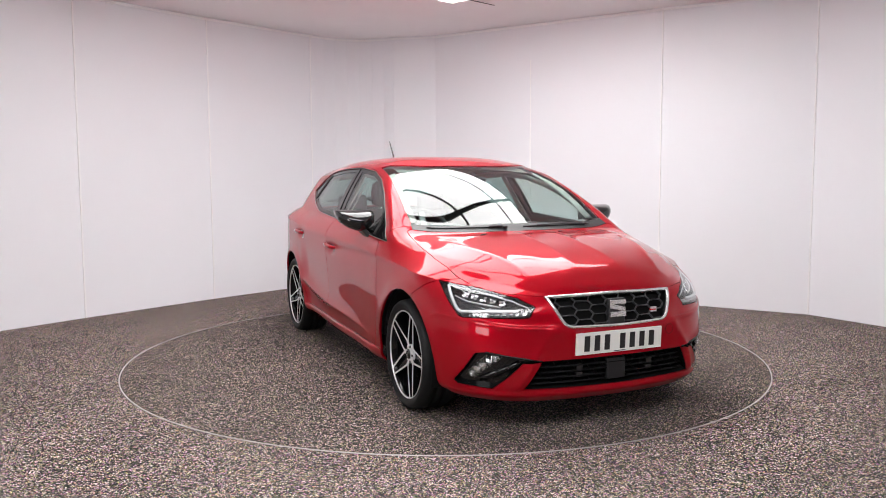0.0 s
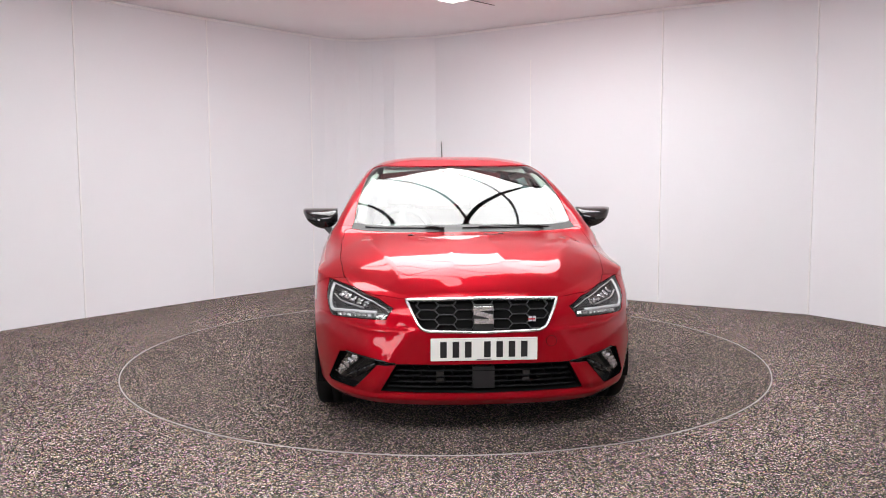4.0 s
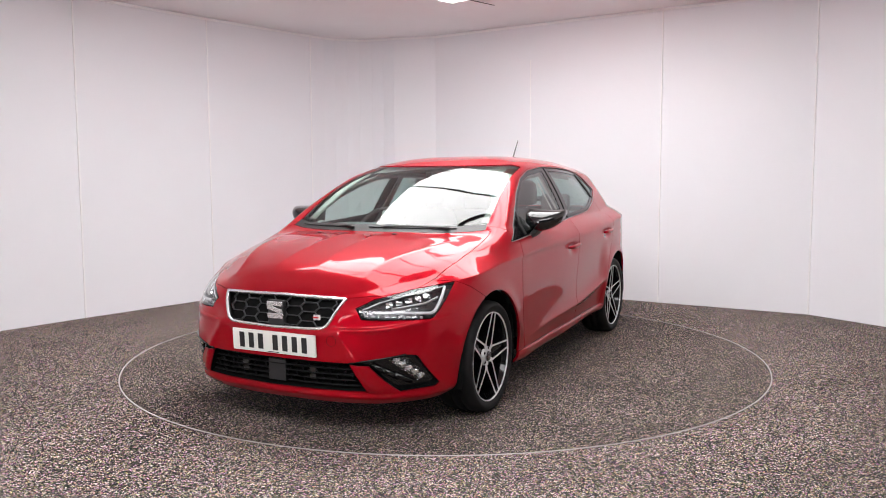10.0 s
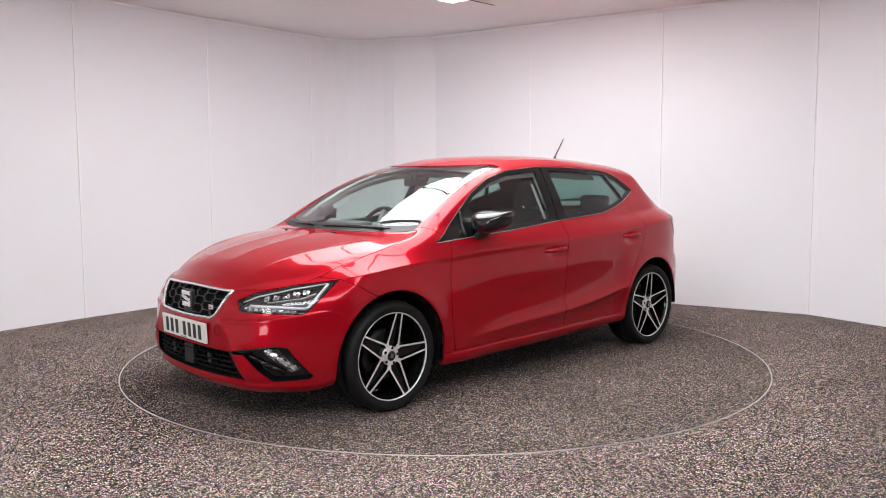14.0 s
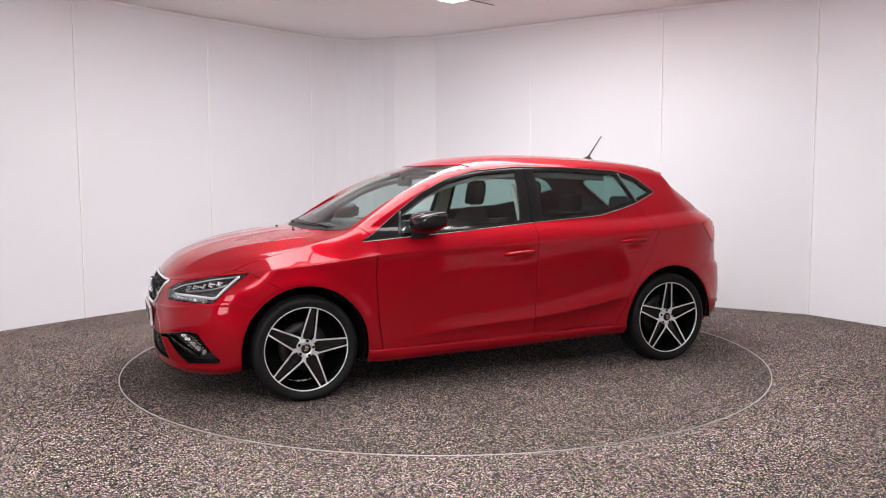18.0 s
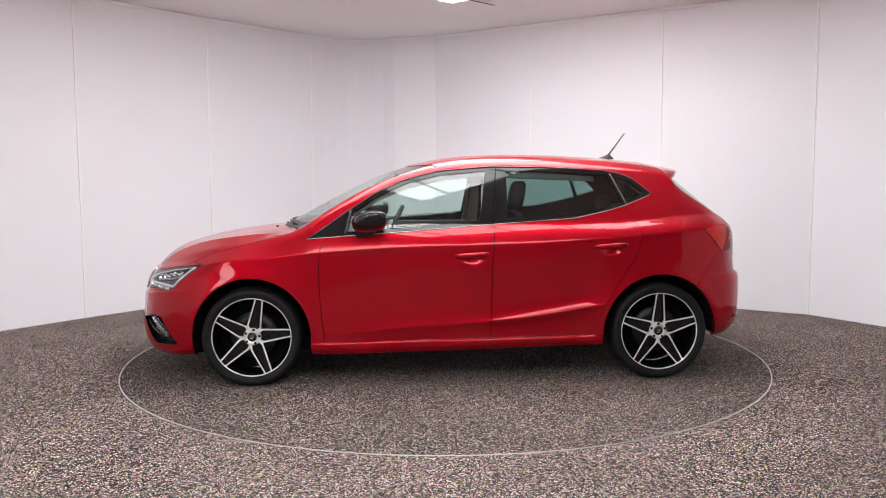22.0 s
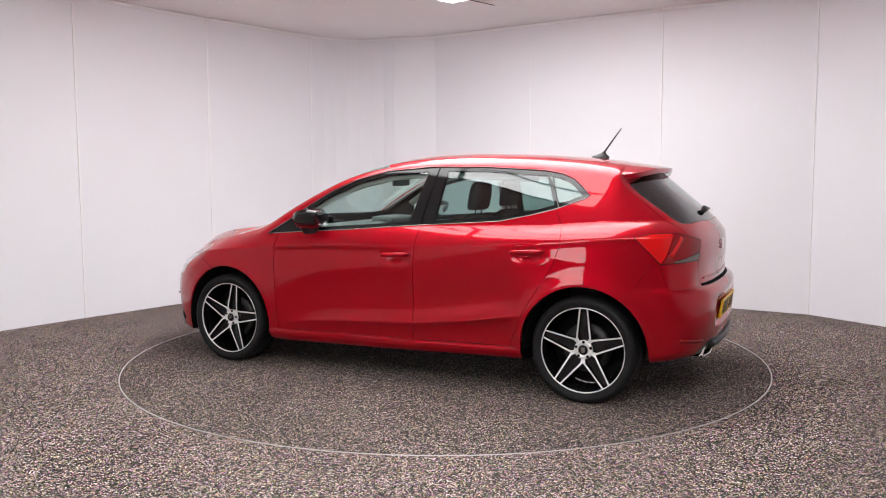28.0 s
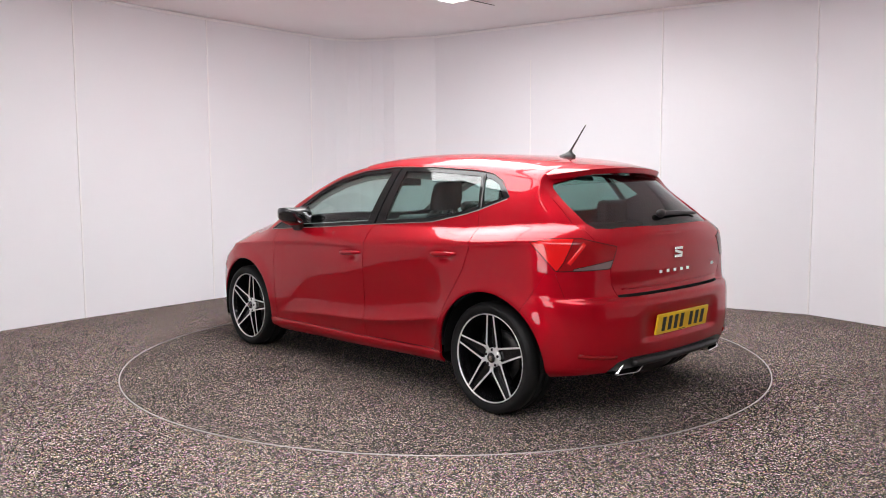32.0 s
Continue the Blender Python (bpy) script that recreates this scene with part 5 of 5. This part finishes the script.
        pts = [(Vector((3.205 - 0.14 * max(0, p.x - 0.2), s * p.x, p.y)), Vector((1, 0, 0))) for p in along([(h, z, 0) for h, z in ring + ring[:1]], 33)[:-1]]
        strip(b, pts, 0.007, 0.03, closed=True)
        ex = part("exhaust_trim", b, CHROME, PANELS["diffuser"], "chrome exhaust trim")
        b = bmesh.new()
        prism(b, [(3.19 - 0.14 * max(0, h - 0.2), s * h, z) for h, z in ring], (-0.05, 0, 0))
        part("exhaust_recess", b, DARK, PANELS["diffuser"], smooth=False)
    b = bmesh.new()
    pts = [rear(h, 0.322, 0.01) for h in np.linspace(-0.42, 0.42, 24)]
    strip(b, pts, 0.036, 0.03)
    part("diffuser_bar", b, TRIM, PANELS["diffuser"])
    # underside of the diffuser
    b = bmesh.new()
    prism(b, [(2.95, -0.46, 0.275), (3.15, -0.46, 0.30), (3.15, 0.46, 0.30), (2.95, 0.46, 0.275)], (0, 0, 0.04))
    part("rear_undertray", b, TRIM, PANELS["diffuser"], smooth=False)
    b = bmesh.new()
    ellipsoid(b, (2.98, 0.0, 0.26), (0.14, 0.26, 0.085), seg=20)
    part("silencer", b, STEEL_DARK, CAR, "dark steel silencer under the rear bumper")
    # rear wiper
    b = bmesh.new()
    a, n = on_skin((4, 0.0001, 1.075), (-1, 0, 0), 0.014)
    e, n2 = on_skin((4, 0.43, 1.062), (-1, 0, 0), 0.012, 1)
    tube(b, along([a, a.lerp(e, 0.5) + n * 0.004, e], 10), lambda f: 0.015 - 0.007 * f, 8)
    ellipsoid(b, a, (0.020, 0.042, 0.024), seg=12)
    part("rear_wiper", b, TRIM, CAR, "black rear wiper")
    # roof aerial
    root = new("aerial", None)
    root.parent = CAR
    tagged(root, "black whip aerial on the roof")
    b = bmesh.new()
    rings = []
    for z, l, w, dx in ((1.405, 0.062, 0.028, 0.0), (1.422, 0.058, 0.026, 0.002), (1.432, 0.032, 0.015, 0.012), (1.444, 0.014, 0.009, 0.022), (1.452, 0.008, 0.007, 0.028)):
        rings.append([b.verts.new((2.42 + dx + l * math.cos(t), w * math.sin(t), z)) for t in np.linspace(0, 2 * math.pi, 17)[:-1]])
    for A, B in zip(rings, rings[1:]):
        for a in range(16):
            b.faces.new((A[a], A[(a + 1) % 16], B[(a + 1) % 16], B[a]))
    b.faces.new(rings[-1])
    part("aerial_base", b, TRIM, root)
    b = bmesh.new()
    tube(b, along([(2.445, 0, 1.446), (2.557, 0, 1.598)], 12), lambda f: 0.0062 - 0.0028 * f, 8)
    part("rod", b, TRIM, root)


def screen_fittings():
    # wipers laid along the foot of the windscreen
    for h0, h1, x0, x1 in ((0.16, 0.60, 0.20, 0.35), (-0.52, 0.02, 0.25, 0.20)):
        b = bmesh.new()
        pts = []
        for f in np.linspace(0, 1, 12):
            h = h0 + (h1 - h0) * f
            x = 0.158 + 0.180 * (abs(h) / 0.69) ** 2
            p, n = on_skin((x, max(abs(h), 1e-4), 3), (0, 0, -1), 0.003, 1 if h > 0 else -1)
            pts.append((p, n))
        strip(b, pts, 0.008, 0.006)
        w = part("wiper", b, TRIM, CAR, "black wiper blade")
        b = bmesh.new()
        p, n = pts[-3 if h0 < 0 else 2]
        q, n2 = on_skin((0.152 + 0.18 * (h0 * 0.9 / 0.69) ** 2, abs(h0) * 0.9, 3), (0, 0, -1), 0.01, 1 if h0 > 0 else -1)
        tube(b, [q, q.lerp(p, 0.5) + Vector((0, 0, 0.006)), p + n * 0.004], 0.006, 8)
        ellipsoid(b, q, (0.014, 0.018, 0.009), seg=12)
        part("wiper_arm", b, TRIM, w)
    for h in (-0.20, 0.33):
        b = bmesh.new()
        p, n = on_skin((0.08, abs(h), 3), (0, 0, -1), 0.002, 1 if h > 0 else -1)
        ellipsoid(b, p, (0.010, 0.018, 0.006), seg=12)
        part("washer_jet", b, TRIM, CAR)
    # dark band round the edges of the glass
    b = bmesh.new()
    top = [(0.985 + 0.17 * (abs(h) / 0.54) ** 2.2, h) for h in np.linspace(-0.535, 0.535, 30)]
    strip(b, [on_skin((x, max(abs(h), 1e-4), 3), (0, 0, -1), -0.007, 1 if h > 0 else -1) for x, h in top], 0.022, 0.003)
    part("screen_band", b, DARK, PANELS["windscreen"])
    # rear-view mirror
    b = bmesh.new()
    box(b, 0.91, -0.115, 1.225, 0.935, 0.115, 1.285, 0.012)
    box(b, 0.895, -0.02, 1.27, 0.92, 0.02, 1.325, 0.006)
    part("rear_view_mirror", b, TRIM, CAR, "black rear-view mirror")


def seat(x, y):
    root = new("seat", None)
    root.parent = CAR
    tagged(root, "charcoal fabric seat with headrest")
    b = bmesh.new()
    box(b, x - 0.30, y - 0.25, 0.42, x + 0.24, y + 0.25, 0.56, 0.05)
    part("cushion", b, FABRIC, root)
    b = bmesh.new()
    rings = []
    for k, (dx, z, w, t) in enumerate(((0.17, 0.50, 0.24, 0.09), (0.20, 0.62, 0.255, 0.10), (0.25, 0.80, 0.25, 0.09), (0.30, 0.95, 0.225, 0.075), (0.325, 1.02, 0.19, 0.06), (0.335, 1.05, 0.12, 0.035))):
        rings.append([b.verts.new((x + dx + t * math.copysign(abs(math.sin(a)) ** 0.7, math.sin(a)), y + w * math.copysign(abs(math.cos(a)) ** 0.5, math.cos(a)), z)) for a in np.linspace(0, 2 * math.pi, 25)[:-1]])
    for A, B in zip(rings, rings[1:]):
        for a in range(24):
            b.faces.new((A[a], A[(a + 1) % 24], B[(a + 1) % 24], B[a]))
    b.faces.new(rings[-1])
    bmesh.ops.recalc_face_normals(b, faces=list(b.faces))
    part("backrest", b, FABRIC, root)
    b = bmesh.new()
    rings = []
    for dx, z, w, t in ((0.325, 1.075, 0.095, 0.032), (0.33, 1.09, 0.122, 0.046), (0.345, 1.17, 0.122, 0.05), (0.355, 1.235, 0.108, 0.046), (0.36, 1.26, 0.075, 0.028)):
        rings.append([b.verts.new((x + dx + t * math.copysign(abs(math.sin(a)) ** 0.7, math.sin(a)), y + w * math.copysign(abs(math.cos(a)) ** 0.6, math.cos(a)), z)) for a in np.linspace(0, 2 * math.pi, 21)[:-1]])
    for A, B in zip(rings, rings[1:]):
        for a in range(20):
            b.faces.new((A[a], A[(a + 1) % 20], B[(a + 1) % 20], B[a]))
    b.faces.new(rings[-1])
    b.faces.new(rings[0][::-1])
    bmesh.ops.recalc_face_normals(b, faces=list(b.faces))
    part("headrest", b, FABRIC, root)
    for dy in (-0.05, 0.05):
        b = bmesh.new()
        tube(b, [(x + 0.325, y + dy, 1.03), (x + 0.335, y + dy, 1.09)], 0.006, 8)
        part("headrest_post", b, CHROME, root)
    return root


def cabin():
    b = bmesh.new()
    box(b, -0.45, -0.70, 0.19, 2.18, 0.70, 0.28)
    box(b, 2.18, -0.48, 0.24, 2.95, 0.48, 0.34)
    part("floor_pan", b, DARK, CAR, "dark underbody", smooth=False)
    b = bmesh.new()
    prism(b, [(0.25, -0.66, 0.55), (0.25, -0.66, 0.90), (0.36, -0.66, 0.945), (0.62, -0.66, 0.95), (0.74, -0.66, 0.91), (0.76, -0.66, 0.80), (0.68, -0.66, 0.55)], (0, 1.32, 0), bevel=0.02)
    part("dashboard", b, DASH, CAR, "dark grey dashboard", smooth=False)
    b = bmesh.new()
    box(b, 0.52, 0.22, 0.92, 0.72, 0.55, 0.985, 0.03)
    part("instrument_hood", b, DASH, CAR)
    b = bmesh.new()
    m = Matrix.Translation((0.86, 0.37, 0.90)) @ Matrix.Rotation(radians(-62), 4, "Y")
    prof = [(0.185 + 0.016 * math.cos(a), 0.016 * math.sin(a)) for a in np.linspace(0, 2 * math.pi, 11)[:-1]]
    lathe(b, prof, 40, "Z", closed=True, m=m)
    wheel_ob = part("steering_wheel", b, TRIM, CAR, "black steering wheel")
    b = bmesh.new()
    box(b, -0.18, -0.02, -0.01, 0.18, 0.02, 0.01, 0.005, m=m)
    box(b, -0.02, -0.02, -0.01, 0.18, 0.02, 0.01, 0.005, m=m @ Matrix.Rotation(radians(-90), 4, "Z"))
    ellipsoid(b, m @ Vector((0, 0, 0)), (0.03, 0.07, 0.07), seg=14)
    part("steering_spokes", b, SATIN_GREY, wheel_ob, smooth=False)
    seat(1.375, -0.36)
    seat(1.30, 0.36)
    b = bmesh.new()
    box(b, 1.95, -0.60, 0.42, 2.42, 0.60, 0.58, 0.05)
    box(b, 2.30, -0.60, 0.50, 2.50, 0.60, 1.00, 0.05, m=Matrix.Translation((0.1, 0, 0)) @ Matrix.Rotation(radians(0), 4, "Y"))
    part("rear_bench", b, FABRIC, CAR, "charcoal fabric rear bench")
    for y in (-0.36, 0.36):
        b = bmesh.new()
        box(b, 2.46, y - 0.12, 0.99, 2.55, y + 0.12, 1.14, 0.035)
        part("rear_headrest", b, FABRIC, CAR)
    b = bmesh.new()
    box(b, 2.55, -0.55, 0.93, 2.98, 0.55, 0.96, 0.01)
    part("parcel_shelf", b, DASH, CAR, "dark parcel shelf", smooth=False)
    # door cards, pillar trims, belts
    for s in (-1, 1):
        b = bmesh.new()
        box(b, 0.45, s * 0.72, 0.30, 2.16, s * 0.765, 0.94, 0.01)
        part("door_card", b, DASH, CAR, "dark grey door card", smooth=False)
        b = bmesh.new()
        q = [flank(x, z, s, -0.045)[0] for x, z in ((1.47, 0.95), (1.56, 0.95), (1.555, 1.33), (1.50, 1.33))]
        prism(b, q, (0, -s * 0.012, 0))
        part("pillar_lining", b, LINING, CAR, "light grey pillar lining", smooth=False)
        b = bmesh.new()
        strip(b, [(p, Vector((0, s, 0))) for p in along([flank(1.47, 1.28, s, -0.07)[0], flank(1.44, 0.95, s, -0.07)[0]], 6)], 0.03, 0.003)
        part("seat_belt", b, LINING, CAR, "grey seat belt")
        b = bmesh.new()
        strip(b, [flank(p.x, p.y, s, -0.05) for p in along([(0.62, 1.09, 0), (0.80, 1.2, 0), (0.98, 1.27, 0), (1.2, 1.32, 0), (1.5, 1.34, 0), (2.2, 1.31, 0)], 30)], 0.05, 0.01)
        part("roof_lining_edge", b, LINING, CAR)
        b = bmesh.new()
        strip(b, [on_skin((x, h, 3), (0, 0, -1), -0.035, s) for x, h in ((0.40, 0.635), (0.55, 0.625), (0.70, 0.605), (0.85, 0.585), (1.0, 0.565))], 0.055, 0.012)
        part("screen_pillar_lining", b, LINING, CAR, "light grey windscreen pillar lining")
    # headlining
    b = bmesh.new()
    rows = []
    for x in np.linspace(0.99, 2.6, 15):
        rows.append([b.verts.new(on_skin((x, max(abs(h), 1e-4), 3), (0, 0, -1), -0.03, 1 if h > 0 else -1)[0]) for h in np.linspace(-0.5, 0.5, 11)])
    for A, B in zip(rows, rows[1:]):
        for k in range(10):
            b.faces.new((A[k], A[k + 1], B[k + 1], B[k]))
    bmesh.ops.solidify(b, geom=list(b.faces), thickness=0.008)
    part("headlining", b, LINING, CAR, "light grey headlining")


MESH_GREY = mat("dark_grey_mesh", (0.07, 0.07, 0.074), rough=0.35, metal=0.3)
SATIN_GREY = mat("satin_grey_plastic", (0.38, 0.38, 0.39), rough=0.35, metal=0.4)
GREY_COVER = mat("dark_grey_plastic", (0.009, 0.009, 0.010), rough=0.5)
SEAL = mat("grey_rubber_seal", (0.10, 0.10, 0.10), rough=0.45)
STEEL_DARK = mat("dark_exhaust_steel", (0.06, 0.055, 0.05), rough=0.5, metal=0.8, noise_scale=25, noise_amount=0.4)
front_end()
plates()
mirrors()
door_fittings()
rear_end()
screen_fittings()
cabin()


# ---- what turns ----
TURN = [(0.0, 113.93), (3.0, 98.75), (6.0, 83.54), (9.0, 68.35), (13.0, 48.40), (16.0, 33.2), (19.0, 17.96), (23.0, -1.54), (26.0, -16.3), (28.0, -26.25), (30.0, -36.9), (32.0, -46.80)]


def motions():
    turn = pchip(TURN)
    at = [0.5 * i for i in range(65)]
    walk(CAR, [(t, Matrix.Rotation(radians(turn(t)), 4, "Z") @ Matrix.Translation((-1.2506, -0.0578, 0.0))) for t in at])
    walk(TABLE, [(t, Matrix.Rotation(radians(turn(t)), 4, "Z")) for t in at])


motions()
